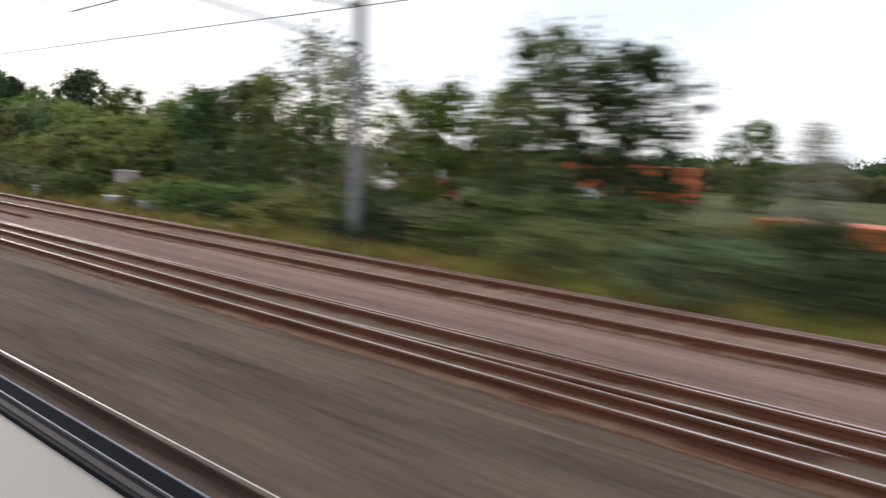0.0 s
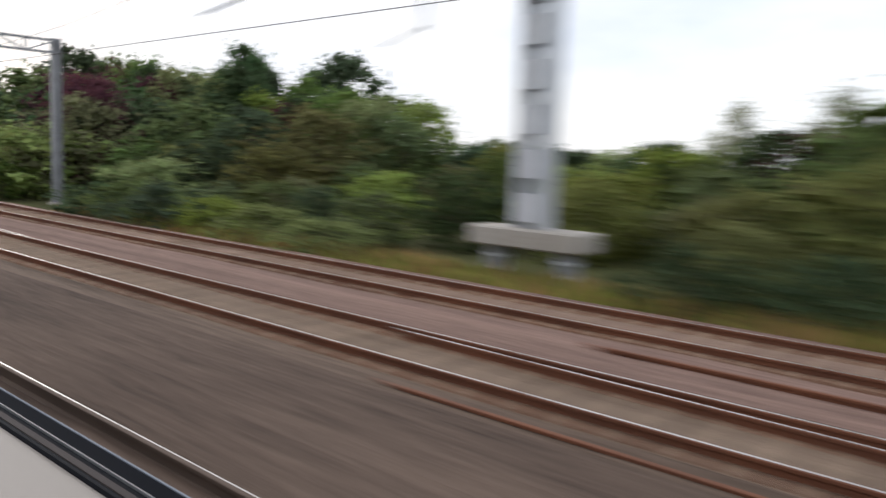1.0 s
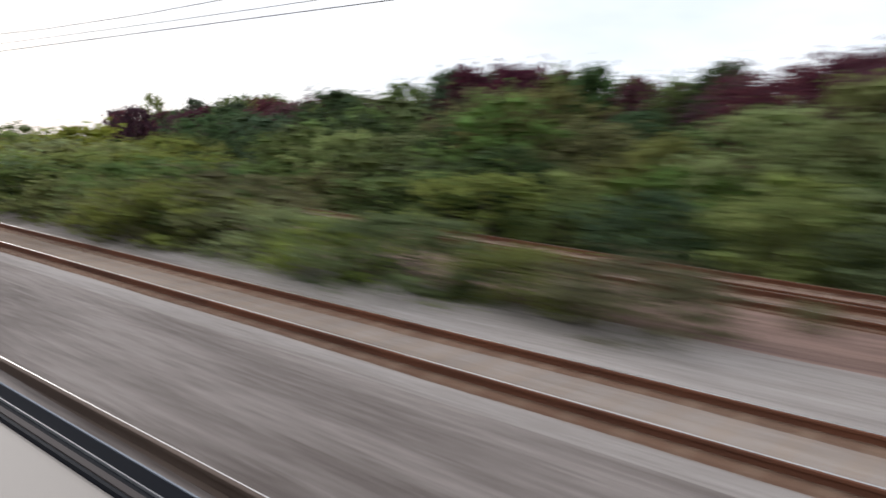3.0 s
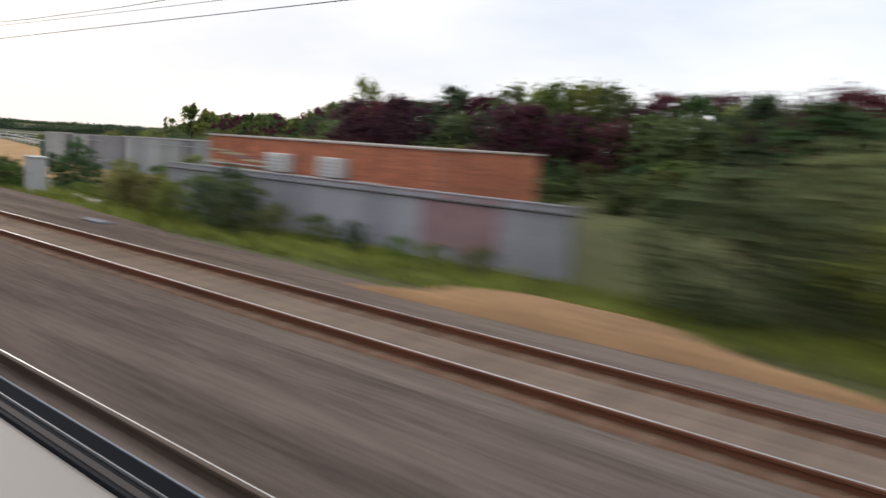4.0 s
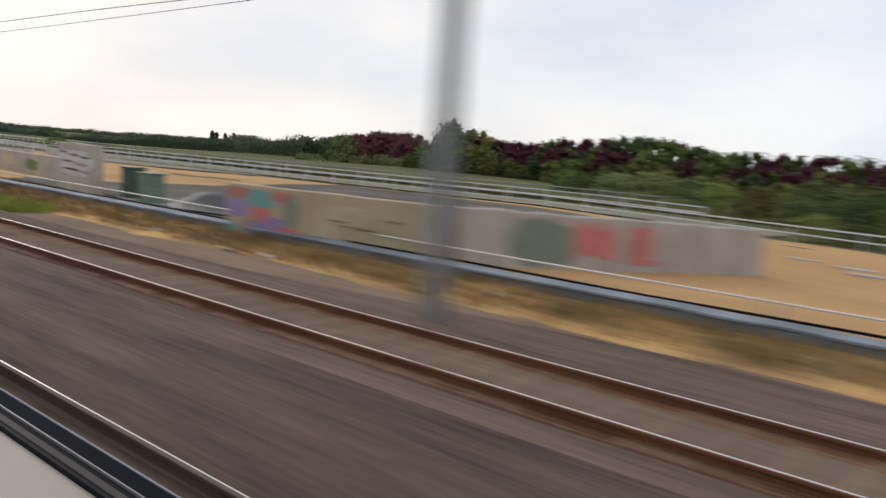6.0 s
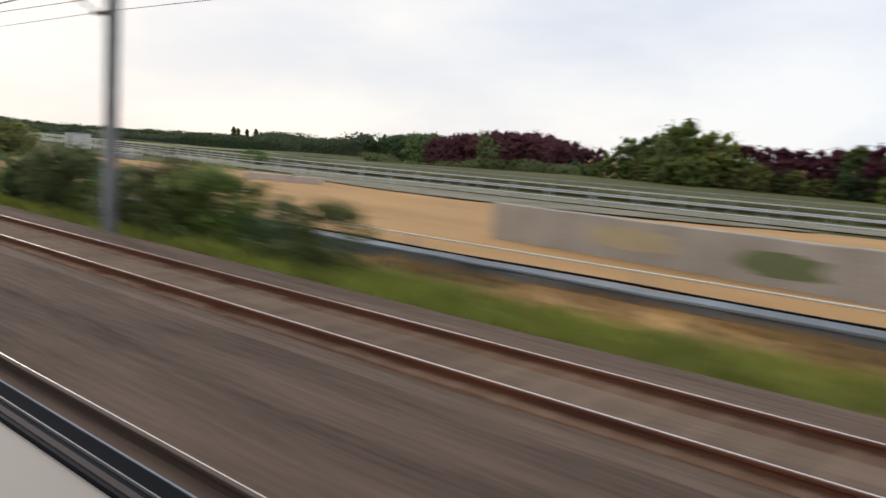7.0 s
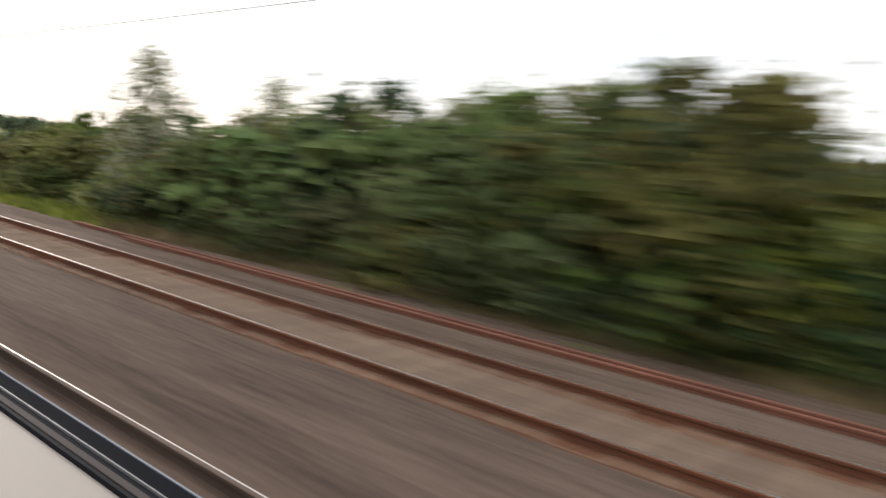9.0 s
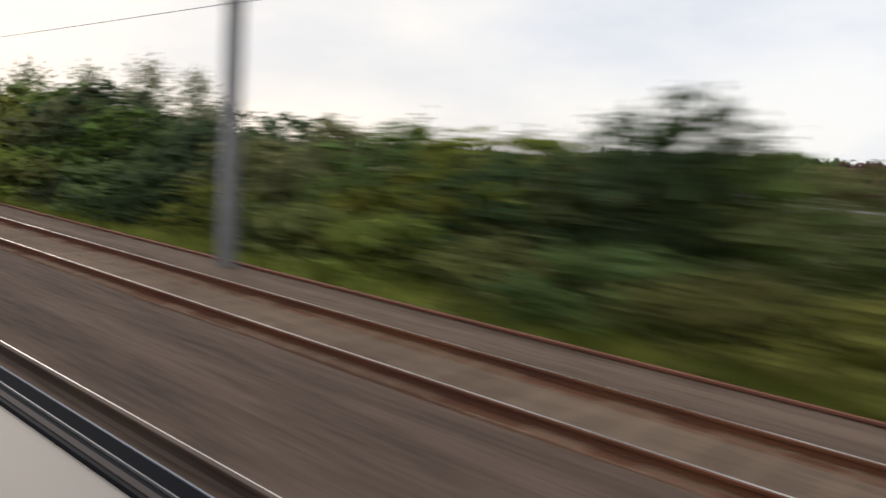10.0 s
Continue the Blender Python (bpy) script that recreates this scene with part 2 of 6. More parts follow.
# paler grey that stands in for a highlight on the seal
SEAL_GLINT = mat("brushed_trim", (0.22, 0.22, 0.22), (0.15, 0.15, 0.15), 0.5, metal=0.3, scale=4, fine=60, bump=0, spec=0.2)
SEAL_BROWN = mat("brown_grey_rubber", (0.075, 0.06, 0.055), (0.05, 0.042, 0.04), 0.7, scale=5, fine=60, bump=0.1, spec=0.1)
# bluish grey painting the highlight on the seal's outer edge
EDGE_GLINT = mat("bluish_grey_edge", (0.20, 0.22, 0.25), (0.14, 0.155, 0.18), 0.5, scale=4, fine=60, bump=0, spec=0.2)
BODY = mat("carriage_paint", (0.18, 0.18, 0.2), None, 0.4, scale=1, fine=20, bump=0)
BARK = mat("bark", (0.14, 0.105, 0.075), (0.08, 0.06, 0.045), 0.9, scale=4, fine=30, bump=0.6)
ROOF = mat("grey_roof_felt", (0.30, 0.30, 0.31), (0.22, 0.22, 0.23), 0.85, scale=1, fine=20, bump=0.2)
TILE = mat("brown_roof_tiles", (0.24, 0.17, 0.14), (0.17, 0.11, 0.09), 0.85, scale=1.4, fine=14, bump=0.4)
BLUE_RENDER = mat("blue_grey_render", (0.27, 0.29, 0.33), (0.18, 0.195, 0.225), 0.85, scale=0.8, fine=14, bump=0.3)
BLUE_PLASTIC = mat("dull_blue_plastic", (0.15, 0.24, 0.30), (0.10, 0.165, 0.21), 0.6, scale=2, fine=20, bump=0.1)
SHEET = mat("dirty_blue_grey_plastic", (0.115, 0.13, 0.155), (0.07, 0.075, 0.085), 0.6, scale=3, fine=20, bump=0.3, spec=0.15)
BLUETARP = mat("blue_grey_sheet", (0.27, 0.30, 0.345), (0.19, 0.21, 0.25), 0.5, scale=1.2, fine=14, bump=0.2)
GRAF = {k: mat("spray_" + k, c, tuple(v * 0.75 for v in c), 0.6, scale=2.5, fine=25, bump=0) for k, c in (
    ("pink", (0.60, 0.19, 0.19)), ("teal", (0.17, 0.38, 0.34)), ("violet", (0.34, 0.26, 0.45)), ("olive", (0.17, 0.20, 0.09)),
    ("black", (0.045, 0.045, 0.055)), ("white", (0.60, 0.58, 0.57)), ("cream", (0.52, 0.44, 0.27)), ("umber", (0.20, 0.14, 0.09)), ("blue", (0.21, 0.25, 0.40)), ("salmon", (0.45, 0.20, 0.15)), ("rose", (0.38, 0.24, 0.25)), ("moss", (0.20, 0.245, 0.19)))}
LEAF = {
    "mid": leaf_mat("mid_green_leaves", (0.185, 0.252, 0.080), (0.085, 0.125, 0.041)),
    "light": leaf_mat("light_green_leaves", (0.30, 0.355, 0.098), (0.150, 0.190, 0.052)),
    "dark": leaf_mat("dark_green_leaves", (0.102, 0.156, 0.064), (0.046, 0.077, 0.034)),
    "yellow": leaf_mat("yellow_green_leaves", (0.325, 0.33, 0.075), (0.18, 0.185, 0.044)),
    "olive": leaf_mat("olive_leaves", (0.24, 0.245, 0.086), (0.125, 0.128, 0.047)),
    "red": leaf_mat("dark_red_leaves", (0.155, 0.052, 0.060), (0.074, 0.026, 0.034)),
    "pale": leaf_mat("pale_grey_green_leaves", (0.42, 0.435, 0.29), (0.245, 0.255, 0.165)),
}
GRASSM = mat("grass_blades", (0.32, 0.345, 0.070), (0.17, 0.19, 0.043), 0.8, scale=0.5, fine=8, bump=0, island=0.35, spec=0.08)
BROWN_VERGE = mat("brown_soil", (0.15, 0.115, 0.055), (0.075, 0.058, 0.032), 0.95, scale=0.7, fine=9, bump=0.8, dist=0.05, spec=0.08)
DEAD = mat("dead_stems", (0.26, 0.19, 0.10), (0.11, 0.10, 0.04), 0.9, scale=0.5, fine=8, bump=0, island=0.35, spec=0.08)
GREEN_VERGE = mat("green_verge", (0.215, 0.232, 0.06), (0.115, 0.125, 0.04), 0.95, scale=0.5, fine=9, bump=0.8, dist=0.05, spec=0.08)

# ---------- mesh helpers ----------


def mesh_ob(name, verts, faces, mats, idx=None, parent=None, label=""):
    me = bpy.data.meshes.new(name)
    me.from_pydata([tuple(v) for v in verts], [], faces)
    for m in (mats if isinstance(mats, (list, tuple)) else [mats]):
        me.materials.append(m)
    if idx is not None:
        me.polygons.foreach_set("material_index", idx)
    me.update()
    ob = new(name, me)
    if parent is not None:
        ob.parent = parent
    if label:
        ob["label"] = label
    return ob


def part(name, bm, material, parent, label=""):
    bmesh.ops.recalc_face_normals(bm, faces=bm.faces)
    me = bpy.data.meshes.new(name)
    bm.to_mesh(me)
    bm.free()
    me.materials.append(material)
    ob = new(name, me)
    ob.parent = parent
    if label:
        ob["label"] = label
    return ob


def thing(name, m, label, category, group="", kind=""):
    ob = new(name)
    ob.matrix_world = m
    return tagged(ob, label, category, group, kind)


def add_box(bm, x0, x1, y0, y1, z0, z1, bevel=0.0):
    r = bmesh.ops.create_cube(bm, size=1)
    for v in r["verts"]:
        v.co = Vector(((x0 + x1) / 2 + v.co.x * (x1 - x0), (y0 + y1) / 2 + v.co.y * (y1 - y0), (z0 + z1) / 2 + v.co.z * (z1 - z0)))
    if bevel:
        es = list({e for v in r["verts"] for e in v.link_edges})
        bmesh.ops.bevel(bm, geom=es, offset=bevel, segments=1, affect='EDGES')
    return bm


def box(x0, x1, y0, y1, z0, z1, bevel=0.0):
    return add_box(bmesh.new(), x0, x1, y0, y1, z0, z1, bevel)


def add_tube(bm, p, q, r0, r1=None, n=6):
    p, q = Vector(p), Vector(q)
    r1 = r0 if r1 is None else r1
    d = (q - p).normalized()
    a = d.orthogonal().normalized()
    b = d.cross(a)
    rings = []
    for c, r in ((p, r0), (q, r1)):
        rings.append([bm.verts.new(c + r * (math.cos(2 * math.pi * k / n) * a + math.sin(2 * math.pi * k / n) * b)) for k in range(n)])
    for k in range(n):
        bm.faces.new((rings[0][k], rings[0][(k + 1) % n], rings[1][(k + 1) % n], rings[1][k]))
    bm.faces.new(rings[0][::-1])
    bm.faces.new(rings[1])
    return bm


def tube(p, q, r0, r1=None, n=6):
    return add_tube(bmesh.new(), p, q, r0, r1, n)


def sweep(name, xs, yf, profile, mats, idx, parent=None, label="", zf=None):
    """A profile of (dy, dz) swept along x, following y = yf(x)."""
    n = len(profile)
    verts, faces, mi = [], [], []
    for x in xs:
        y, z = yf(x), (zf(x) if zf else 0.0)
        verts += [(x, y + p[0], z + p[1]) for p in profile]
    for i in range(len(xs) - 1):
        for k in range(n):
            a, b = i * n + k, i * n + (k + 1) % n
            faces.append((a, b, b + n, a + n))
            mi.append(idx[k])
    faces += [tuple(range(n - 1, -1, -1)), tuple(range((len(xs) - 1) * n, len(xs) * n))]
    mi += [idx[0], idx[0]]
    return mesh_ob(name, verts, faces, mats, mi, parent, label)


def lerp(x, pts):
    """Linear interpolation; pts in falling x."""
    p = sorted(pts)
    return float(np.interp(x, [a for a, _ in p], [b for _, b in p]))


# ---------- plan ----------
GAUGE = 1.294
X0, X1 = 60.0, -620.0


def y_track2(x):
    return 6.81 + lerp(x, [(60, 0.12), (-120, 0.13), (-200, 0.2), (-260, 0.18), (-300, 0.0), (-335, -0.17), (-360, -0.31), (-400, -0.44), (-620, -0.5)])


def y_track1(x):
    return 2.98 - GAUGE / 2


def y_track3(x):
    u = max(0.0, -x - 72)
    return 10.45 + 0.13 * (math.sqrt(u * u + 144) - 12)


def y_link(x):
    u = max(0.0, -x - 57)
    return 6.93 + 0.125 * (math.sqrt(u * u + 100) - 10)


def ballast_edge(x):
    if x > -150:
        return y_track3(x) + 1.5
    return lerp(x, [(-150, 21.5), (-158, 8.95), (-174, 9.6), (-182, 10.6), (-196, 11.2), (-226, 11.3), (-234, 9.8), (-243, 9.7), (-250, 8.8), (-276, 8.8), (-313, 8.8), (-318, 9.2), (-321, 8.8), (-327, 8.8), (-331, 9.4), (-366, 9.5), (-377, 8.7), (-400, 8.6), (-620, 8.6)])


# ---------- ground ----------
def yard_dip(x, y):
    """The yard falls gently away from the line, then rises to the road."""
    a = lerp(y, [(14.5, 0.0), (26.0, 1.0), (28.0, 1.0), (33.0, 0.0)])
    b = lerp(x, [(-196, 0.0), (-210, 1.0), (-262, 1.0), (-290, 0.0)])
    return -0.5 * a * b


def ground_z(x, y):
    """Gentle far rises; flat by the line."""
    z = -0.36
    r = max(0.0, y - 60)
    z += 1.0 * (1 - math.exp(-r / 260.0)) * (0.5 + 0.5 * noise.noise(Vector((x * 0.004, y * 0.004, 3))))
    f = min(1.0, max(0.0, (y - 250) / 240.0))
    z -= 5.0 * f * f * (3 - 2 * f)
    z += 1.12 * yard_dip(x, y)
    z -= 6.5 * math.exp(-((x + 780) / 240.0) ** 2 - ((y - 270) / 120.0) ** 2)
    z -= 6.0 * math.exp(-((x + 500) / 110.0) ** 2 - ((y - 170) / 60.0) ** 2)
    return z


def sheet(name, xs, ys, zf, m, label, category="ground", lift=0.0):
    verts = [(x, y, zf(x, y) + lift) for y in ys for x in xs]
    nx = len(xs)
    faces = [(j * nx + i, j * nx + i + 1, (j + 1) * nx + i + 1, (j + 1) * nx + i) for j in range(len(ys) - 1) for i in range(nx - 1)]
    ob = mesh_ob(name, verts, faces, m)
    for p in ob.data.polygons:
        p.use_smooth = True
    return tagged(ob, label, category, kind="structure")


gx = [-3500 + 100 * k for k in range(45)]
gy = [-900, -300, -60, -10, 0, 10, 14.5, 20, 26, 28, 33, 40, 50, 60, 80, 100, 130, 160, 180, 200, 225, 250, 275, 300, 330, 360, 400, 450, 600, 800, 1100, 1600, 2300, 3200]
sheet("ground", sorted(set(gx + [-1100 + 20 * k for k in range(60)] + [-196, -210, -262, -290])), gy, ground_z, GRASS_GROUND, "rough green and brown grassland beside the railway")


def strip(name, xs, y0f, y1f, z, m, label, category, ny=6, jig=0.02, kind="structure"):
    verts, faces = [], []
    for x in xs:
        a, b = y0f(x), y1f(x)
        for k in range(ny + 1):
            y = a + (b - a) * k / ny
            verts.append((x, y, (z(x, y) if callable(z) else z) + jig * noise.noise(Vector((x * 0.9, y * 1.7, 7)))))
    n = ny + 1
    for i in range(len(xs) - 1):
        for k in range(ny):
            faces.append((i * n + k, (i + 1) * n + k, (i + 1) * n + k + 1, i * n + k + 1))
    ob = mesh_ob(name, verts, faces, m)
    for p in ob.data.polygons:
        p.use_smooth = True
    return tagged(ob, label, category, kind=kind)


# ballast bed: flat top with a sloping shoulder on the far side
bx = [X0 - 2.0 * k for k in range(int((X0 - X1) / 2) + 1)]
verts, faces, mi = [], [], []
for x in bx:
    e = ballast_edge(x)
    ys = [-4.0, 0.6, 2.3, 3.4, 4.5, 5.6, 6.4, 7.2, 8.0] + [8.0 + (e - 8.0) * k / 4 for k in (1, 2, 3, 4)] + [e + 0.55]
    for k, y in enumerate(ys):
        z = -0.12 + 0.025 * noise.noise(Vector((x * 0.35, y * 1.3, 1)))
        if k == 13:
            z = -0.42
        verts.append((x, y, z))
n = 14
for i in range(len(bx) - 1):
    for k in range(n - 1):
        faces.append((i * n + k, i * n + k + 1, (i + 1) * n + k + 1, (i + 1) * n + k))
        mi.append(1 if (k >= (8 if bx[i] > -103 else 9) and bx[i] > -150) else 2 if k < 5 else 0)
bed = mesh_ob("ballast_bed", verts, faces, [BALLAST, BALLAST_RED, BALLAST_DARK], mi)
for p in bed.data.polygons:
    p.use_smooth = True
tagged(bed, "grey-brown crushed stone ballast under the tracks", "ballast", kind="structure")

# ---------- tracks ----------
RAIL_PROFILE = [(-0.060, -0.137), (0.060, -0.137), (0.060, -0.126), (0.012, -0.112), (0.010, -0.040), (0.031, -0.032), (0.031, -0.006), (0.025, 0.0),
                (-0.010, 0.001), (-0.025, -0.001), (-0.031, -0.006), (-0.031, -0.032), (-0.010, -0.040), (-0.012, -0.112), (-0.060, -0.126)]
RAIL_IDX = [0, 0, 0, 0, 0, 0, 0, 1, 0, 0, 0, 0, 0, 0, 0]


NEAR_PROFILE = [(0.009, 0.001) if p == (-0.010, 0.001) else p for p in RAIL_PROFILE]


def rail(xs, yf, parent, label="", side=None):
    return sweep("rail", xs, yf, NEAR_PROFILE if side else RAIL_PROFILE, [side or RAIL_WEB, RAIL_TOP], RAIL_IDX, parent, label)


def sleeper_mesh():
    bm = box(-0.11, 0.11, -0.9, 0.9, -0.13, 0.0, 0.02)
    me = bpy.data.meshes.new("sleeper")
    bm.to_mesh(me)
    bm.free()
    me.materials.append(SLEEPER)
    return me


SLEEPER_MESH = sleeper_mesh()
SLEEPER_PITCH = 0.56


def joined_sleepers(parent, yf, xa, xb, sunk=0.0):
    """The run of sleepers from xa down to xb in one mesh."""
    verts, faces = [], []
    x = xa
    while x > xb:
        y = yf(x)
        j = 0.02 * noise.noise(Vector((x * 3.1, 0, 5)))
        b = len(verts)
        for z in (-0.23, -0.095 + j - sunk):
            s = 0 if z < -0.2 else 0.02
            verts += [(x - 0.11 + s, y - 0.9 + s, z), (x + 0.11 - s, y - 0.9 + s, z), (x + 0.11 - s, y + 0.9 - s, z), (x - 0.11 + s, y + 0.9 - s, z)]
        faces += [(b + 4, b + 5, b + 6, b + 7), (b, b + 1, b + 5, b + 4), (b + 1, b + 2, b + 6, b + 5), (b + 2, b + 3, b + 7, b + 6), (b + 3, b, b + 4, b + 7)]
        x -= SLEEPER_PITCH
    ob = mesh_ob("sleeper_run", verts, faces, SLEEPER, parent=parent)
    return tagged(ob, kind="stuff")


def track(label, yf, xa, xb, single=None, sunk=0.0, side=None):
    """single: the stretch (from, to) whose sleepers are pieces of their own."""
    ob = tagged(new("railway_track"), label, "railway track", group="parallel railway tracks")
    xs = [xa - 3.0 * k for k in range(int((xa - xb) / 3) + 1)]
    rail(xs, lambda x: yf(x) - GAUGE / 2, ob, "", side)
    rail(xs, lambda x: yf(x) + GAUGE / 2, ob, "", side)
    if single:
        joined_sleepers(ob, yf, xa, single[0])
        joined_sleepers(ob, yf, single[1], xb)
        x = single[0]
        while x > single[1]:
            s = new("sleeper", SLEEPER_MESH)
            s.location = (x, yf(x), -0.095)
            s.parent = ob
            x -= SLEEPER_PITCH
    else:
        joined_sleepers(ob, yf, xa, xb, sunk)
    return ob


track("dusty brown steel rails with polished heads on half-buried sleepers", y_track1, X0, X1, None, 0.04, RAIL_DUSTY)
track("rusty steel rails with polished heads on concrete sleepers", y_track2, X0, X1, (-40.0, -205.0))
track("rusty rails of a branch curving away behind bushes", y_track3, X0, -156)
track("link track leaving by a turnout towards the branch", y_link, -60, -150)

# dark bands by the rails: rust stain and painted rail shadow in one
for yf, xa, xb in ((y_track2, X0, X1), (y_track3, X0, -150), (y_link, -62, -150)):
    for sg in (-1, 1):
        xs = [xa - 3.0 * k for k in range(int((xa - xb) / 3) + 1)]
        st = sweep("stained_ballast", xs, lambda x: yf(x) + sg * GAUGE / 2, [(-0.26, -0.14), (0.16, -0.14), (0.13, -0.10), (-0.19, -0.098)], RUST_AND_SHADE, [0, 0, 0, 0])
        tagged(st, "rust-stained stones along a rail's foot, darkened with its painted shadow", "ballast", kind="structure")

# turnout rails, check rails and spare rails on the sleepers
turn = tagged(new("turnout"), "switch and check rails of a turnout inside the track", "turnout")
rail([30 - 3 * k for k in range(20)], lambda x: y_track2(x) + GAUGE / 2 - 0.11, turn)
rail([30 - 3 * k for k in range(14)], lambda x: lerp(x, [(30, 7.0), (-2, 6.98), (-20, 6.45), (-24, 6.38)]), turn)
rail([-2 - 3 * k for k in range(16)], lambda x: y_track2(x) + GAUGE / 2 + 0.0 - lerp(x, [(-2, 0.9), (-30, 0.55), (-50, 0.12)]), turn)


def spare_rail(xa, xb, y0, z, mats, label, y1=None):
    ob = sweep("spare_rail", [xa - 3.0 * k for k in range(int((xa - xb) / 3) + 1)], lambda x: y0 + ((y1 or y0) - y0) * (xa - x) / (xa - xb), RAIL_PROFILE, mats, RAIL_IDX, zf=lambda x: z)
    return tagged(ob, label, "rail", group="spare rails beside the track")


spare_rail(-74, -101, 4.40, -0.085, [RAIL_DUSTY, RAIL_DUSTY], "brown spare rail lying on ballast between tracks")
for yy, xa_, xe in ((8.36, -331, -375), (8.56, -340, -377), (8.5, -393, -450)):
    spare_rail(xa_, xe, yy, -0.035 if xa_ > -390 else -0.065, [RUST, RUST], "red-rusted spare rail lying on the ballast shoulder")
spare_rail(-373.4, -377.2, 4.65, -0.06, [RAIL_WEB, RAIL_WEB], "short dark rail lying between the tracks", 4.3)
spare_rail(-39.5, -46.5, 5.75, -0.085, [RAIL_WEB, RAIL_WEB], "brown spare rail lying beside the track")
spare_rail(-24, -46, 8.9, -0.05, [RAIL_WEB, RAIL_WEB], "brown spare rail lying between two tracks")

# ---------- the carriage side with the window ledge under the camera ----------
car = tagged(new("carriage_side"), "pale carriage window ledge with black rubber seal and dark side", "train carriage", kind="structure")
CX = [25.0, -470.0]
for nm, prof, m, lb in (
        ("window_ledge", [(0.02, 1.70), (0.494, 1.70), (0.501, 1.747), (0.02, 1.752)], LEDGE, "pale grey plastic ledge"),
        ("inner_bead", [(0.502, 1.70), (0.509, 1.70), (0.509, 1.755), (0.502, 1.755)], BLACK, ""),
        ("trim_strip", [(0.510, 1.70), (0.521, 1.70), (0.521, 1.758), (0.510, 1.757)], SEAL_BROWN, "dull brown-grey rubber strip"),
        ("groove", [(0.522, 1.70), (0.532, 1.70), (0.532, 1.756), (0.522, 1.752)], BLACK, ""),
        # thin bead added as the seal's highlight line
        ("bright_bead", [(0.533, 1.70), (0.5355, 1.70), (0.5355, 1.760), (0.533, 1.760)], SEAL_GLINT, "thin pale bead that paints a highlight on the seal"),
        ("rubber_seal", [(0.536, 1.70), (0.552, 1.70), (0.552, 1.771), (0.542, 1.762), (0.536, 1.757)], BLACK, "black rubber seal"),
        # sliver whose pale colour draws the outer edge's highlight
        ("outer_lip", [(0.553, 1.70), (0.5555, 1.70), (0.5555, 1.773), (0.553, 1.772)], EDGE_GLINT, "thin bluish grey line that paints a highlight on the outer edge"),
        ("side_panel", [(0.50, -0.15), (0.60, -0.15), (0.60, 1.0), (0.545, 1.69), (0.50, 1.69)], BODY, "dark painted side panel")):
    sweep(nm, CX, lambda x: 0.0, prof, m, [0] * len(prof), car, lb)

# ---------- plants ----------
rng = np.random.default_rng(5)


OCT_V = [(1, 0, 0), (-1, 0, 0), (0, 1, 0), (0, -1, 0), (0, 0, 1), (0, 0, -1)]
OCT_F = [(0, 2, 4), (2, 1, 4), (1, 3, 4), (3, 0, 4), (2, 0, 5), (1, 2, 5), (3, 1, 5), (0, 3, 5)]


def crown_mesh(name, seed, h, r, base, n_clumps, per, size, m, core=0.5, spread=0.55, pointed=0.0):
    """Leaves in clumps through an uneven crown from height base to h."""
    g = np.random.default_rng(seed)
    cs = []
    while len(cs) < n_clumps:
        a = g.uniform(0, 2 * math.pi)
        f = g.uniform(0, 1)
        lim = math.sqrt(max(0.05, 1 - (2 * f - 0.85) ** 2 / 1.4)) * (1 - pointed * f)
        rr = r * lim * math.sqrt(g.uniform(0.05, 1.0)) * g.uniform(0.75, 1.12)
        cs.append((rr * math.cos(a), rr * math.sin(a), base + (h - base) * f * g.uniform(0.9, 1.0), g.uniform(0.6, 1.25)))
    cs = np.array(cs)
    k = n_clumps * per
    idx = np.repeat(np.arange(n_clumps), per)
    off = g.normal(size=(k, 3))
    off /= np.linalg.norm(off, axis=1)[:, None]
    off *= (g.uniform(0.1, 1.0, k) ** 0.5 * spread * r * 0.5 * cs[idx, 3] * (1 + 0.45 * np.clip(g.normal(size=k), -1, 2)))[:, None]
    off[:, 2] *= 0.75
    c = cs[idx, :3] + off
    c[:, 2] = np.maximum(c[:, 2], 0.03)
    nrm = off / (np.linalg.norm(off, axis=1)[:, None] + 1e-6) + g.normal(size=(k, 3)) * 0.7 + np.array([0, 0, 0.5])
    nrm /= np.linalg.norm(nrm, axis=1)[:, None]
    u = np.cross(nrm, g.normal(size=(k, 3)))
    u /= np.linalg.norm(u, axis=1)[:, None]
    v = np.cross(nrm, u)
    s = (size * g.uniform(0.6, 1.3, k))[:, None]
    P = np.stack([c - u * s * 0.55 - v * s * 0.2, c + u * s * 0.55 - v * s * 0.25, c + v * s * 0.6], 1).reshape(-1, 3)
    verts, faces = P.tolist(), np.arange(k * 3).reshape(-1, 3).tolist()
    if core:
        for q in cs[::2]:
            b = len(verts)
            rad = spread * r * 0.42 * q[3] * core
            for v0 in OCT_V:
                w_ = 1 + 0.45 * g.uniform(-1, 1)
                verts.append((q[0] + v0[0] * rad * w_, q[1] + v0[1] * rad * w_, max(0.0, q[2] + v0[2] * rad * 0.8 * w_)))
            faces += [tuple(b + i for i in f) for f in OCT_F]
    me = bpy.data.meshes.new(name)
    me.from_pydata(verts, [], faces)
    me.materials.append(m)
    me.update()
    return me, cs


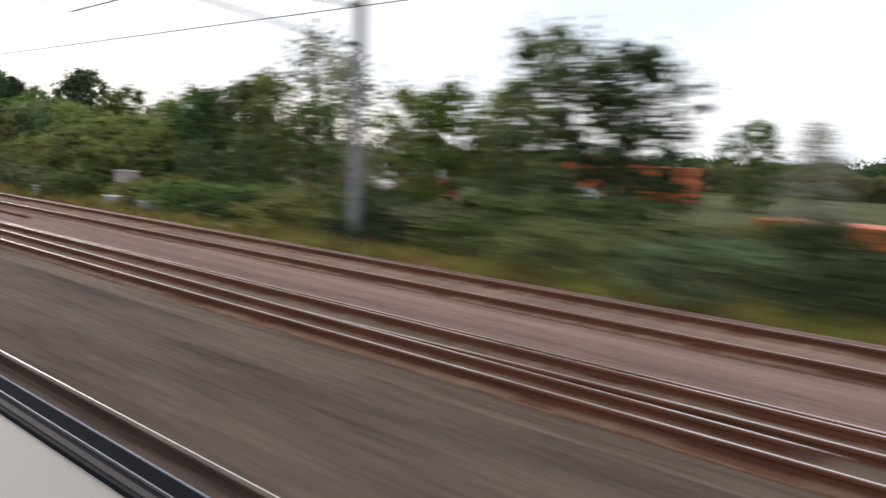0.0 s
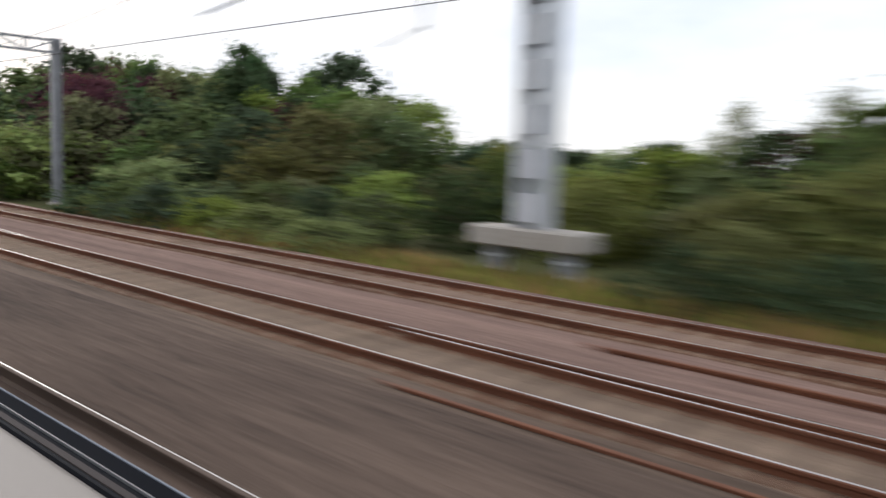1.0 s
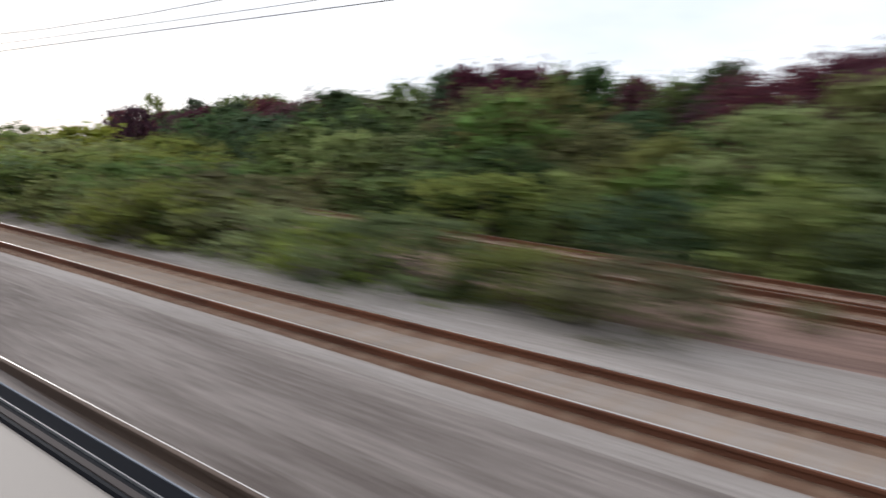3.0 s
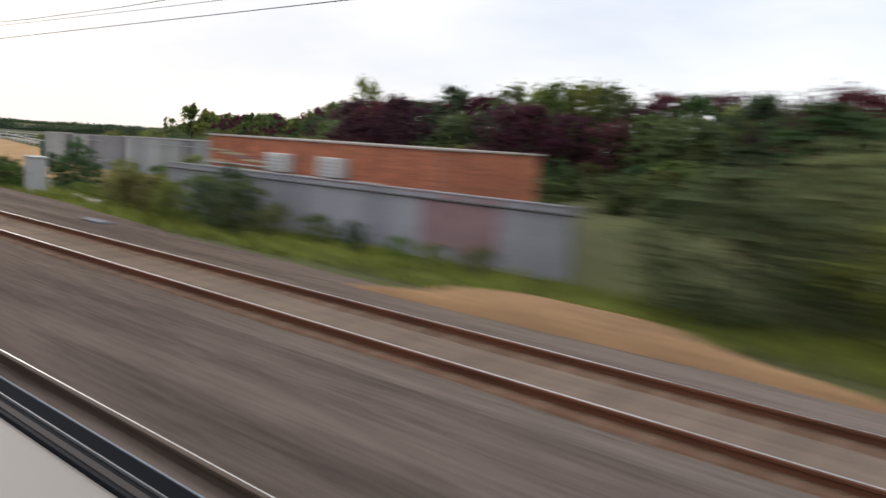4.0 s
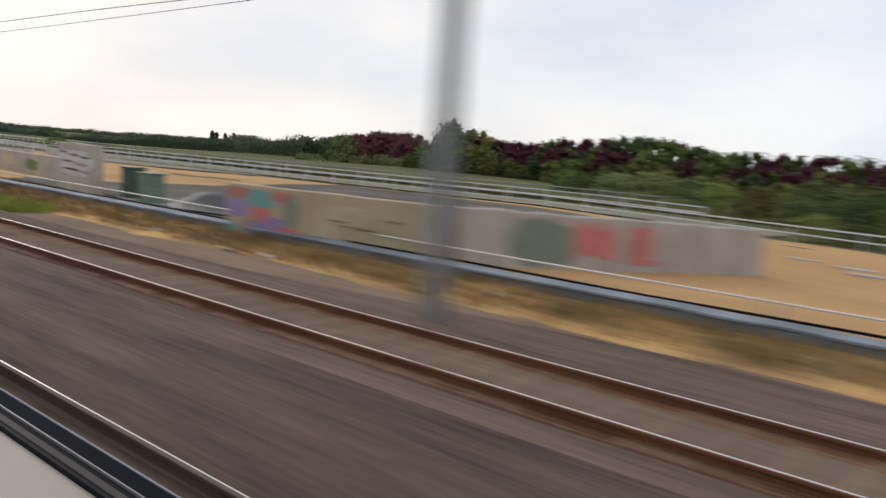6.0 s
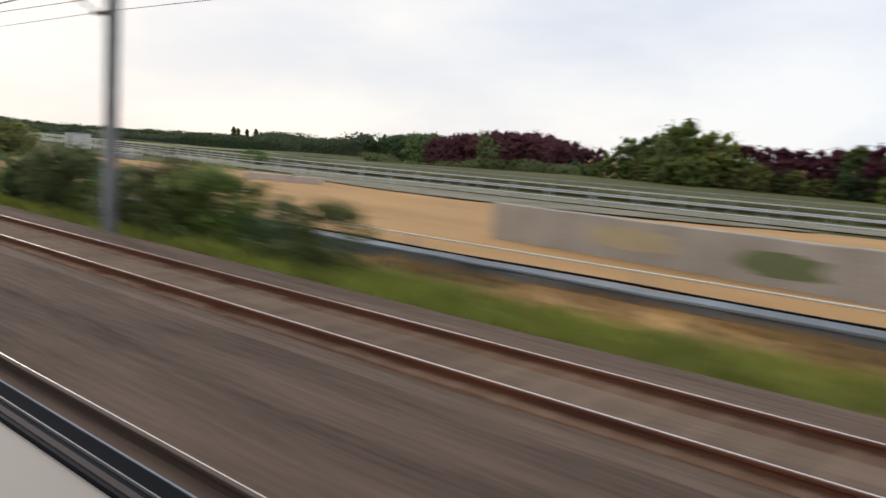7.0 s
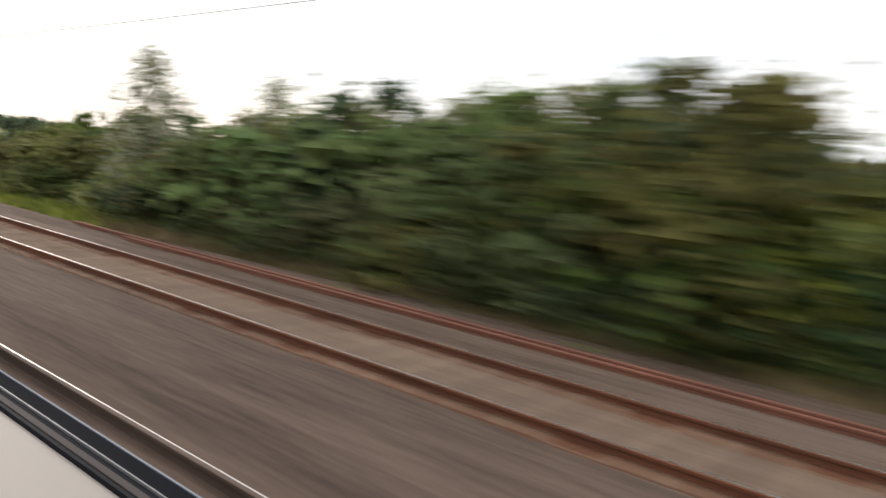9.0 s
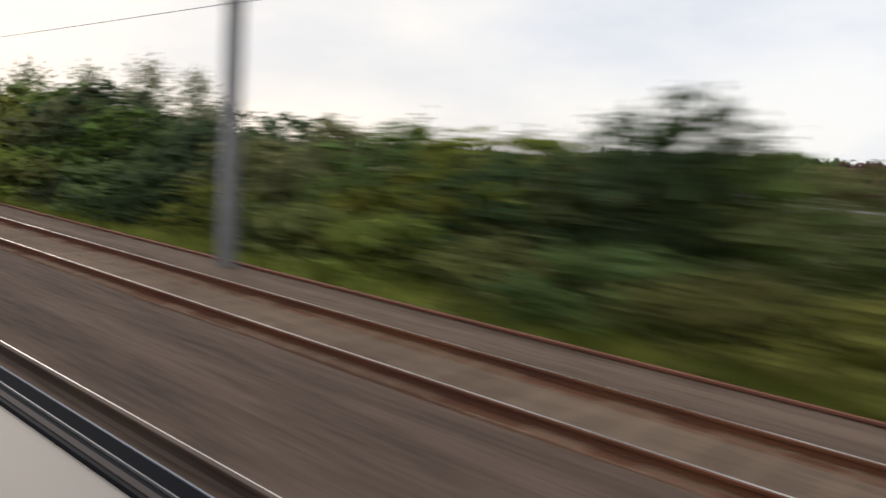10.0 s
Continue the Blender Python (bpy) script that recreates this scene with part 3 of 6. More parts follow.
def plant(name, label, category, seed, h, r, base, n_clumps, per, size, leaf, pointed=0.0, trunk_r=0.12, spread=0.55, core=0.5):
    """A plant at the origin: trunk with limbs, and a crown of leaves."""
    ob = thing(name, pose(0, 0, 0), label, category)
    me, cs = crown_mesh("crown", seed, h, r, base, n_clumps, per, size, LEAF[leaf], core, pointed=pointed, spread=spread)
    new("crown", me).parent = ob
    bm = bmesh.new()
    top = h * 0.75
    if trunk_r > 0.05:
        add_tube(bm, (0, 0, -0.3), (0.04 * h * 0.1, 0, base + 0.2), trunk_r * 1.2, trunk_r * 0.85, 7)
        add_tube(bm, (0.004 * h, 0, base + 0.15), (0.02 * h, 0.01 * h, top), trunk_r * 0.85, trunk_r * 0.3, 6)
        picks = cs[::max(1, len(cs) // 9)][:9]
        for c in picks:
            z0 = max(base, min(top, c[2] * 0.6))
            add_tube(bm, (0.008 * h, 0, z0), (c[0] * 0.85, c[1] * 0.85, c[2]), trunk_r * 0.38, trunk_r * 0.1, 5)
    else:
        for c in cs[::max(1, len(cs) // 6)][:6]:
            add_tube(bm, (c[0] * 0.15, c[1] * 0.15, -0.3), (c[0] * 0.8, c[1] * 0.8, c[2] * 0.9), 0.035, 0.012, 5)
    part("trunk" if trunk_r > 0.05 else "stem", bm, BARK, ob)
    return ob


PROTO = {
    "bush_mid": plant("bush", "dense mid-green bush at the edge of the line", "bush", 11, 2.0, 1.5, 0.05, 64, 29, 0.122, "mid", trunk_r=0.03),
    "bush_light": plant("bush", "leafy light green bramble bush by the track", "bush", 12, 1.9, 1.5, 0.03, 64, 29, 0.122, "light", trunk_r=0.03),
    "bush_yellow": plant("bush", "yellow-green leafy bush in the hedge", "bush", 15, 1.9, 1.5, 0.03, 64, 29, 0.122, "yellow", trunk_r=0.03),
    "bush_dark": plant("bush", "dark green rounded bush by the line", "bush", 13, 2.1, 1.45, 0.05, 64, 29, 0.122, "dark", trunk_r=0.03),
    "bush_olive": plant("bush", "olive green scrubby bush with dry stems", "bush", 14, 2.0, 1.45, 0.05, 60, 29, 0.122, "olive", trunk_r=0.03, spread=0.6, core=0.45),
    "shrub_mid": plant("shrub", "tall mid-green shrub in the lineside thicket", "shrub", 21, 4.2, 2.1, 0.1, 100, 28, 0.166, "mid", trunk_r=0.06),
    "shrub_olive": plant("shrub", "tall olive green shrub in the thicket", "shrub", 22, 4.0, 2.1, 0.1, 100, 28, 0.166, "olive", trunk_r=0.06),
    "shrub_light": plant("shrub", "tall light green shrub in the thicket", "shrub", 23, 4.0, 2.1, 0.1, 100, 28, 0.166, "light", trunk_r=0.06),
    "shrub_dark": plant("shrub", "tall dark green shrub leafy to the ground", "shrub", 24, 4.1, 2.0, 0.1, 102, 28, 0.166, "dark", trunk_r=0.06),
    "tree_mid": plant("tree", "broadleaf tree with a full green crown", "tree", 31, 7.0, 2.7, 0.6, 130, 27, 0.225, "mid", trunk_r=0.15),
    "tree_dark": plant("tree", "broadleaf tree with a dark green crown", "tree", 32, 7.0, 2.6, 0.6, 130, 27, 0.225, "dark", trunk_r=0.16),
    "tree_light": plant("tree", "broadleaf tree with a light green ragged crown", "tree", 33, 7.0, 2.5, 0.8, 112, 27, 0.22, "light", trunk_r=0.14, spread=0.58, core=0.4),
    "tree_red": plant("tree", "copper-leaved tree with a dark red crown", "tree", 34, 7.0, 2.8, 0.6, 132, 27, 0.225, "red", trunk_r=0.15),
    "tree_red2": plant("tree", "purple-leaved plum tree with a dense round crown", "tree", 35, 7.0, 2.8, 0.5, 130, 27, 0.225, "red", trunk_r=0.14),
    "tree_airy": plant("tree", "thin-crowned tree with sparse pale green leaves", "tree", 36, 7.0, 2.1, 1.0, 84, 36, 0.165, "pale", trunk_r=0.10, spread=0.72, pointed=0.35, core=0),
    "tree_birch": plant("tree", "slender birch-like tree with grey-green sparse leaves", "tree", 37, 7.0, 2.2, 2.6, 90, 22, 0.14, "pale", trunk_r=0.10, spread=0.45, pointed=0.6, core=0),
    "poplar": plant("poplar", "narrow dark poplar on the horizon", "tree", 38, 16.0, 1.6, 0.3, 70, 14, 1.5, "mid", trunk_r=0.3, spread=1.1, pointed=0.35, core=0.9),
}
GROUPS = {"bush": "bushes along the line", "shrub": "lineside thicket", "tree": "trees along the line", "poplar": "poplars on the horizon"}
FIRST = set()


def put(kind, x, y, h, wide=1.0, z=None):
    if (-53.5 < x < -46.8 and 12.5 < y < 15.2) or (-183.0 < x < -166.0 and 13.9 < y < 20.0) or (-78.5 < x < -69.5 and y < 16.0):
        return None
    return plant_at(kind, x, y, h, wide, z)


def plant_at(kind, x, y, h, wide=1.0, z=None):
    """A plant of that kind, h metres high, standing on the ground at x, y."""
    src = PROTO[kind]
    base_h = {"bush": 2.0, "shrub": 4.1, "tree": 7.0, "popl": 16.0}[kind[:4] if kind[:4] in ("bush", "tree", "popl") else "shrub"]
    s = h / base_h
    w = s * wide
    zz = ground_z(x, y) if z is None else z
    m = Matrix.Translation((x, y, zz)) @ Matrix.Rotation(rng.uniform(0, 6.283), 4, 'Z') @ Matrix.Diagonal((w, w, s, 1))
    if kind not in FIRST:
        FIRST.add(kind)
        src.matrix_world = m
        tagged(src, group=GROUPS[src.name.split(".")[0]])
        return src
    c = src
    made = {}
    for o in (c, *c.children):
        made[o] = o.copy()
        scene.collection.objects.link(made[o])
        if o.parent:
            made[o].parent = made[o.parent]
    made[c].matrix_world = m
    return made[c]


def pick(options):
    names = [o for o, _ in options]
    w = np.array([p for _, p in options], float)
    return str(rng.choice(names, p=w / w.sum()))


LOW = [("bush_mid", 4), ("bush_light", 3), ("bush_yellow", 0.5), ("bush_dark", 2), ("bush_olive", 2)]
MIDS = [("shrub_mid", 4), ("shrub_olive", 3), ("shrub_light", 2), ("shrub_dark", 2)]
HIGH = [("tree_mid", 4), ("tree_dark", 3), ("tree_light", 2), ("tree_red", 2)]


def rowof(options, xa, xb, step, y, dy, hf, wide=1.0, z=None):
    x = xa
    while x > xb:
        yy = (y(x) if callable(y) else y) + rng.uniform(-dy, dy)
        hh = (hf(x) if callable(hf) else hf) * rng.uniform(0.75, 1.15)
        put(pick(options), x, yy, max(0.3, hh), 1.38 * wide * rng.uniform(0.9, 1.2), z)
        x -= 1.85 * step * rng.uniform(0.75, 1.25)


def skyline(xa, xb, step, y, dy, top, red, place=put):
    """A row of trees with crowns up to top(x); copper-leaved within the stretches of red."""
    x = xa
    while x > xb:
        inred = any(a <= x <= b for a, b in red)
        kind = pick([("tree_red", 3), ("tree_red2", 3), ("tree_dark", 1), ("tree_mid", 2)]) if inred else pick([("tree_mid", 4), ("tree_light", 2), ("tree_dark", 3), ("tree_red", 1)])
        h = top(x) * rng.uniform(0.9, 1.02)
        place(kind, x, y(x) + rng.uniform(-dy, dy), h, min(1.5, 6.2 / h) * rng.uniform(0.85, 1.1))
        x -= step * rng.uniform(0.75, 1.25)


LEAF_OF = {"tree_mid": "mid", "tree_dark": "dark", "tree_light": "light", "tree_red": "red", "tree_red2": "red", "shrub_mid": "mid", "shrub_olive": "olive", "shrub_light": "light", "shrub_dark": "dark"}
FAR = {"belt": [], "red": []}


def far_tree(where):
    """Notes a tree for a wood that is built as one mass."""
    return lambda kind, x, y, h, wide=1.0: FAR[where].append((kind, x, y, h, wide))


def wood(name, label, trees):
    """Many far trees as one mass: for each a trunk and an uneven crown of leaf clumps."""
    keys = list(LEAF)
    verts, faces, mi = [], [], []
    for i, (kind, x, y, h, wide) in enumerate(trees):
        g = np.random.default_rng(1000 + i)
        r = 0.38 * h * wide
        n, per = 46, 16
        f = g.uniform(0.04, 0.97, n)
        a = g.uniform(0, 2 * math.pi, n)
        rr = r * np.sqrt(np.maximum(0.05, 1 - (2 * f - 0.85) ** 2 / 1.4)) * np.sqrt(g.uniform(0.05, 1, n)) * g.uniform(0.75, 1.12, n)
        cs = np.stack([rr * np.cos(a), rr * np.sin(a), h * f], 1)
        idx = np.repeat(np.arange(n), per)
        off = np.clip(g.normal(size=(n * per, 3)), -1.4, 1.4) * 0.17 * r
        c = cs[idx] + off + np.array([x, y, ground_z(x, y)])
        nrm = off / 0.2 + g.normal(size=(n * per, 3)) * 0.6 + np.array([0, 0, 0.5])
        u = np.cross(nrm, g.normal(size=(n * per, 3)))
        u /= np.linalg.norm(u, axis=1)[:, None]
        v = np.cross(nrm / np.linalg.norm(nrm, axis=1)[:, None], u)
        s = (0.046 * h * g.uniform(0.6, 1.4, n * per))[:, None]
        P = np.stack([c - u * s * 0.6, c + v * s * 0.45, c + u * s * 0.6, c - v * s * 0.45], 1).reshape(-1, 3)
        b = len(verts)
        verts += P.tolist()
        faces += (b + np.arange(n * per * 4).reshape(-1, 4)).tolist()
        mi += [keys.index(LEAF_OF[kind])] * (n * per)
        for q in cs[::2]:
            b, rad = len(verts), 0.24 * r
            for v0 in OCT_V:
                k = 1 + 0.2 * g.uniform(-1, 1)
                verts.append((x + q[0] + v0[0] * rad * k, y + q[1] + v0[1] * rad * k, ground_z(x, y) + max(0.0, q[2] + v0[2] * rad * k)))
            faces += [tuple(b + j for j in t) for t in OCT_F]
            mi += [keys.index(LEAF_OF[kind])] * 8
        b, t = len(verts), 0.022 * h
        for z, w in ((-0.3, t), (0.6 * h, t * 0.5)):
            verts += [(x + sx * w, y + sy * w, ground_z(x, y) + z) for sx, sy in ((-1, -1), (1, -1), (1, 1), (-1, 1))]
        faces += [(b + j, b + (j + 1) % 4, b + 4 + (j + 1) % 4, b + 4 + j) for j in range(4)]
        mi += [len(keys)] * 4
    ob = mesh_ob(name, verts, faces, [LEAF[k] for k in keys] + [BARK], mi)
    return tagged(ob, label, "woodland", kind="stuff")


# open stretch with low scrub, then taller thicket (first second of the ride)
rowof(LOW, 14, -44, 1.5, 14.2, 0.5, 1.15, 1.3)
rowof(LOW, 12, -46, 1.7, 16.4, 0.8, 1.5, 1.3)
rowof(LOW, 10, -34, 2.4, 19.5, 1.0, 1.5, 1.3)
rowof(MIDS, -34, -50, 1.9, 17.5, 0.8, lambda x: lerp(x, [(-34, 3.4), (-44, 3.2), (-50, 2.5)]))
rowof(MIDS, -36, -56, 2.2, 21.0, 1.2, lambda x: lerp(x, [(-36, 4.4), (-44, 4.2), (-48, 3.2), (-56, 2.9)]))
rowof(HIGH[:3], -40, -60, 3.4, 25.5, 1.5, lambda x: lerp(x, [(-40, 5.0), (-46, 4.6), (-50, 3.3), (-60, 3.3)]))
for k, x, y, h in (("tree_airy", -31.8, 25.2, 8.2), ("tree_airy", -27.5, 23.5, 6.8), ("tree_mid", -14.2, 20.5, 6.4), ("tree_dark", -12.4, 21.5, 5.9), ("tree_mid", -19.4, 21.5, 5.0), ("tree_light", -17.2, 22.0, 4.8), ("tree_airy", -7.5, 22.5, 3.8),
                   ("tree_light", -22.0, 22.0, 5.0), ("tree_dark", -81.0, 35.4, 9.0), ("tree_dark", -83.5, 35.8, 8.2), ("tree_airy", -2.5, 24.0, 4.6), ("tree_light", -38.5, 26.0, 6.0), ("tree_airy", -51, 27, 4.9), ("tree_airy", -47.8, 27, 5.3),
                   ("tree_mid", 3.0, 40.0, 4.2), ("tree_mid", -18.0, 44.0, 5.0)):
    put(k, x, y, h)
for k, x, y, h in (("tree_mid", -41.3, 20.0, 5.2), ("tree_light", -36.9, 20.2, 4.6), ("tree_mid", -34.9, 20.4, 5.1), ("tree_dark", -33.0, 20.0, 4.9), ("tree_mid", -31.2, 20.6, 5.3), ("tree_light", -29.6, 20.8, 5.8), ("tree_mid", -26.0, 20.3, 4.4), ("shrub_mid", -27.8, 18.6, 2.8), ("shrub_olive", -33.4, 17.6, 2.8), ("shrub_mid", -30.4, 18.0, 2.6)):
    put(k, x, y, h, 0.9)
# the long wood beyond the branch
WOOD_H = [(-44, 4.0), (-48.5, 4.2), (-50.5, 3.6), (-55, 3.4), (-62, 3.3), (-64.5, 4.2), (-66.5, 5.5), (-74, 5.6), (-76.5, 6.0), (-78.5, 7.4), (-86, 7.5), (-92, 8.1), (-96, 8.8), (-100, 9.3), (-104, 9.0), (-107, 8.2), (-110, 7.2), (-116, 7.0),
          (-118.5, 7.8), (-121, 7.0), (-130, 7.1), (-134, 6.6), (-142, 7.3), (-153, 7.3), (-156, 6.2), (-162, 6.4), (-166, 5.8), (-175, 6.2)]
WOOD_RED = [(-99, -86), (-117, -107), (-135, -118), (-149, -141), (-176, -154)]


def wood_front(x):
    return max(y_track3(x), 10.45) + 2.9 if x > -150 else lerp(x, [(-150, 23.0), (-160, 22.0), (-180, 24.0)])


rowof(LOW, -46, -158, 1.45, wood_front, 0.4, lambda x: 0.2 * lerp(x, WOOD_H) + 0.45, 1.2)
rowof(MIDS + LOW[:2], -46, -162, 1.7, lambda x: wood_front(x) + 2.2, 0.6, lambda x: 0.4 * lerp(x, WOOD_H) + 0.3)
rowof(MIDS, -48, -166, 1.8, lambda x: wood_front(x) + 5.0, 0.9, lambda x: 0.6 * lerp(x, WOOD_H))
rowof(MIDS + HIGH[:2], -50, -170, 2.0, lambda x: wood_front(x) + 8.5, 1.2, lambda x: 0.76 * lerp(x, WOOD_H))
skyline(-46, -172, 1.9, lambda x: wood_front(x) + 12.5, 0.8, lambda x: lerp(x, WOOD_H), WOOD_RED)
skyline(-58, -172, 3.0, lambda x: wood_front(x) + 15.5, 1.2, lambda x: 1.02 * lerp(x, WOOD_H), WOOD_RED)
for k, x, y, h, w in (("tree_dark", -78.9, 26.4, 8.3, 0.75), ("tree_red2", -81.8, 19.2, 6.5, 0.9), ("tree_red", -84.2, 19.8, 6.5, 0.85), ("tree_red2", -113.6, 24.5, 5.9, 1.0), ("tree_red", -117.0, 25.0, 5.9, 1.0), ("tree_red2", -120.2, 25.5, 5.6, 0.95), ("tree_red", -122.8, 26.5, 5.4, 0.9),  ("tree_red", -89.8, 21.2, 6.9, 0.9), ("tree_red2", -92.8, 22.5, 7.2, 0.9), ("tree_red2", -110.5, 25.0, 6.4, 0.9), ("tree_red", -126.0, 28.0, 6.0, 0.9), ("tree_red2", -130.0, 28.5, 6.1, 0.9), ("tree_dark", -98.5, 25.5, 9.3, 1.0), ("tree_red", -118.9, 31.0, 7.7, 0.8)):
    put(k, x, y, h, w)
for k, x, y, h in (("bush_olive", -120.5, 12.0, 0.6), ("bush_light", -117.2, 11.4, 0.45), ("bush_olive", -122.5, 12.3, 0.5)):
    plant_at(k, x, y, h, 1.0, -0.15)
# scrub between the main line and the branch
rowof([("bush_olive", 2), ("bush_light", 2), ("bush_mid", 1)], -124.5, -150, 1.1, lambda x: lerp(x, [(-124, 10.4), (-132, 10.0), (-150, 9.9)]), 0.5, lambda x: lerp(x, [(-124, 1.2), (-128, 1.7), (-150, 1.5)]), 1.2)
rowof(LOW, -136, -158, 1.5, lambda x: lerp(x, [(-136, 11.5), (-152, 11.6), (-158, 12.8)]), 0.7, 2.0, 1.2)
# thicket up to the sheet fence, with the tall belt far behind
rowof([("bush_light", 3), ("bush_mid", 3), ("bush_olive", 1)], -146, -161, 1.3, lambda x: lerp(x, [(-146, 10.6), (-152, 10.9), (-156, 12.2), (-161, 12.8)]), 0.4, 1.7, 1.2)
BRIGHT = [("shrub_light", 5), ("shrub_mid", 1), ("bush_yellow", 3)]
rowof(BRIGHT, -144, -166, 1.5, 13.0, 0.8, 2.5, 1.1)
rowof(BRIGHT, -150, -168, 2.6, 16.5, 1.0, 2.9)
for k, x, y, h in (("shrub_light", -184.4, 13.4, 1.55), ("bush_yellow", -183.5, 13.0, 1.35), ("bush_olive", -182.4, 12.7, 1.15), ("bush_yellow", -180.8, 12.4, 1.2), ("bush_light", -179.6, 12.3, 1.1), ("bush_mid", -178.2, 12.5, 1.45), ("bush_dark", -177.0, 12.5, 1.6), ("bush_mid", -176.0, 12.2, 1.45), ("bush_olive", -174.8, 12.4, 0.95), ("bush_mid", -173.4, 12.6, 0.8), ("bush_dark", -172.2, 12.7, 0.7),
                   ("bush_mid", -170.6, 12.6, 0.6), ("bush_light", -169.4, 12.4, 0.6), ("bush_olive", -168.3, 12.5, 0.7), ("bush_dark", -189.3, 13.9, 1.85), ("bush_mid", -190.2, 14.2, 1.4)):
    put(k, x, y, h, 0.8)
for k, x, y, h in (("bush_mid", -193.4, 12.2, 1.1), ("bush_light", -192.4, 12.0, 1.2), ("bush_mid", -191.2, 12.0, 1.2), ("bush_olive", -192.0, 11.7, 0.8), ("bush_mid", -190.3, 12.0, 1.0), ("bush_mid", -194.2, 12.4, 0.9), ("bush_yellow", -188.0, 17.0, 1.0), ("bush_mid", -189.6, 17.6, 1.1), ("bush_light", -186.4, 16.8, 1.2), ("shrub_light", -190.4, 19.5, 1.6), ("bush_light", -185.0, 16.4, 1.3), ("bush_light", -187.4, 13.2, 0.5), ("bush_olive", -186.2, 13.6, 0.55), ("bush_light", -185.2, 12.6, 0.6),
                   ("shrub_light", -188.6, 20.0, 1.7), ("bush_light", -186.0, 18.5, 1.0), ("bush_light", -184.0, 19.2, 1.1), ("bush_olive", -187.2, 16.6, 0.7)):
    put(k, x, y, h)
BELT_Y = [(-140, 46), (-213, 51), (-247, 73), (-335, 113), (-390, 138)]
BELT_TOP = [(-140, 6.4), (-165, 6.9), (-173, 6.2), (-180, 7.1), (-188, 7.5), (-195, 7.8), (-199, 6.8), (-203, 7.2), (-209, 6.4), (-217, 6.4), (-224, 6.2), (-231, 6.6), (-239, 6.6), (-242, 5.7), (-247, 7.3), (-251, 6.2), (-255, 4.6), (-263, 4.7), (-270, 4.8), (-277, 5.5),
            (-283, 6.3), (-287, 6.6), (-295, 6.1), (-303, 6.0), (-311, 5.2), (-322, 5.8), (-328, 6.9), (-335, 7.5), (-340, 6.6), (-350, 4.9), (-357, 3.9), (-366, 3.9), (-380, 4.8), (-390, 4.0)]
BELT_RED = [(-172, -160), (-186, -180), (-211, -203), (-245, -222), (-270, -251), (-292, -280), (-318, -298), (-400, -358)]
for xa, xb, how in ((-140, -232, put), (-232, -342, far_tree("belt"))):
    skyline(xa, xb, 2.5, lambda x: lerp(x, BELT_Y), 0.7, lambda x: lerp(x, BELT_TOP), BELT_RED, how)
    skyline(xa - 1, xb, 3.6, lambda x: lerp(x, BELT_Y) + 4.0, 1.0, lambda x: 1.02 * lerp(x, BELT_TOP), BELT_RED, how)
    skyline(xa - 1, max(xb, -345), 3.4, lambda x: lerp(x, BELT_Y) - 3.2, 0.8, lambda x: 0.74 * lerp(x, BELT_TOP), BELT_RED, how)
rowof(MIDS, -146, -250, 1.5, lambda x: lerp(x, BELT_Y) - 6.5, 1.2, 2.5, 1.2)
x = -250.0
while x > -345:
    far_tree("belt")(pick(MIDS), x, lerp(x, BELT_Y) - 6.5 + rng.uniform(-1.2, 1.2), 2.6 * rng.uniform(0.75, 1.2), 1.5)
    x -= 2.2 * rng.uniform(0.75, 1.25)
put("tree_light", -213.0, 50.6, 8.2, 0.6)
for k, x, y, h in (("tree_red", -199.6, 41.6, 6.0), ("tree_red2", -202.2, 42.0, 6.0), ("tree_red", -205.0, 42.4, 5.8), ("tree_red2", -190.6, 42.0, 5.9), ("tree_red", -188.4, 41.6, 5.6)):
    put(k, x, y, h, 1.0)
rowof(LOW, -160, -222, 2.2, 33.0, 2.0, 1.7, 1.3)
rowof(MIDS, -150, -206, 2.4, 39.0, 2.0, 2.2, 1.2)
rowof(LOW, -217, -249, 1.1, lambda x: lerp(x, [(-215, 30.7), (-240, 34.9), (-264, 41)]), 0.25, 1.15, 1.0)
rowof(MIDS, -208, -258, 1.7, lambda x: lerp(x, [(-208, 34), (-222, 36), (-240, 40), (-258, 50)]), 1.0, 1.9, 1.2)
rowof(MIDS, -208, -280, 1.9, lambda x: lerp(x, [(-208, 39), (-222, 42), (-240, 48), (-280, 66)]), 1.5, 2.3, 1.3)
for k, x, y, h, w in (("tree_mid", -325, 101, 8.0, 1.3), ("tree_light", -321, 103, 6.8, 1.4), ("tree_mid", -329, 106, 7.2, 1.3), ("shrub_mid", -326, 97, 3.5, 2.0), ("shrub_mid", -321, 96, 3.2, 2.0)):
    far_tree("belt")(k, x, y, h, w)
wood("tree_belt", "belt of green and copper-leaved trees behind the yard", FAR["belt"])
# red wood across the fields
RED_TOP = [(0.0, 4.4), (0.07, 5.3), (0.16, 6.7), (0.31, 6.6), (0.52, 5.0), (0.6, 5.4), (0.66, 6.4), (0.95, 6.0), (1.1, 5.0)]
for i in range(120):
    f = 1.08 * (i / 119.0) ** 1.3
    x, y = -360 - 175 * f, 130 + 125 * f
    kind = pick([("tree_dark", 3), ("tree_mid", 2)]) if f > 0.54 else pick([("tree_red", 5), ("tree_red2", 4)])
    far_tree("red")(kind, x + rng.uniform(-2, 2), y + rng.uniform(-4, 6), (lerp(f, RED_TOP) - ground_z(x, y)) * rng.uniform(0.93, 1.03), rng.uniform(1.2, 1.6))
far_tree("red")("tree_mid", -377.6, 126.0, 7.2, 0.9)
put("bush_mid", -338.7, 43.9, 1.4, 1.5)
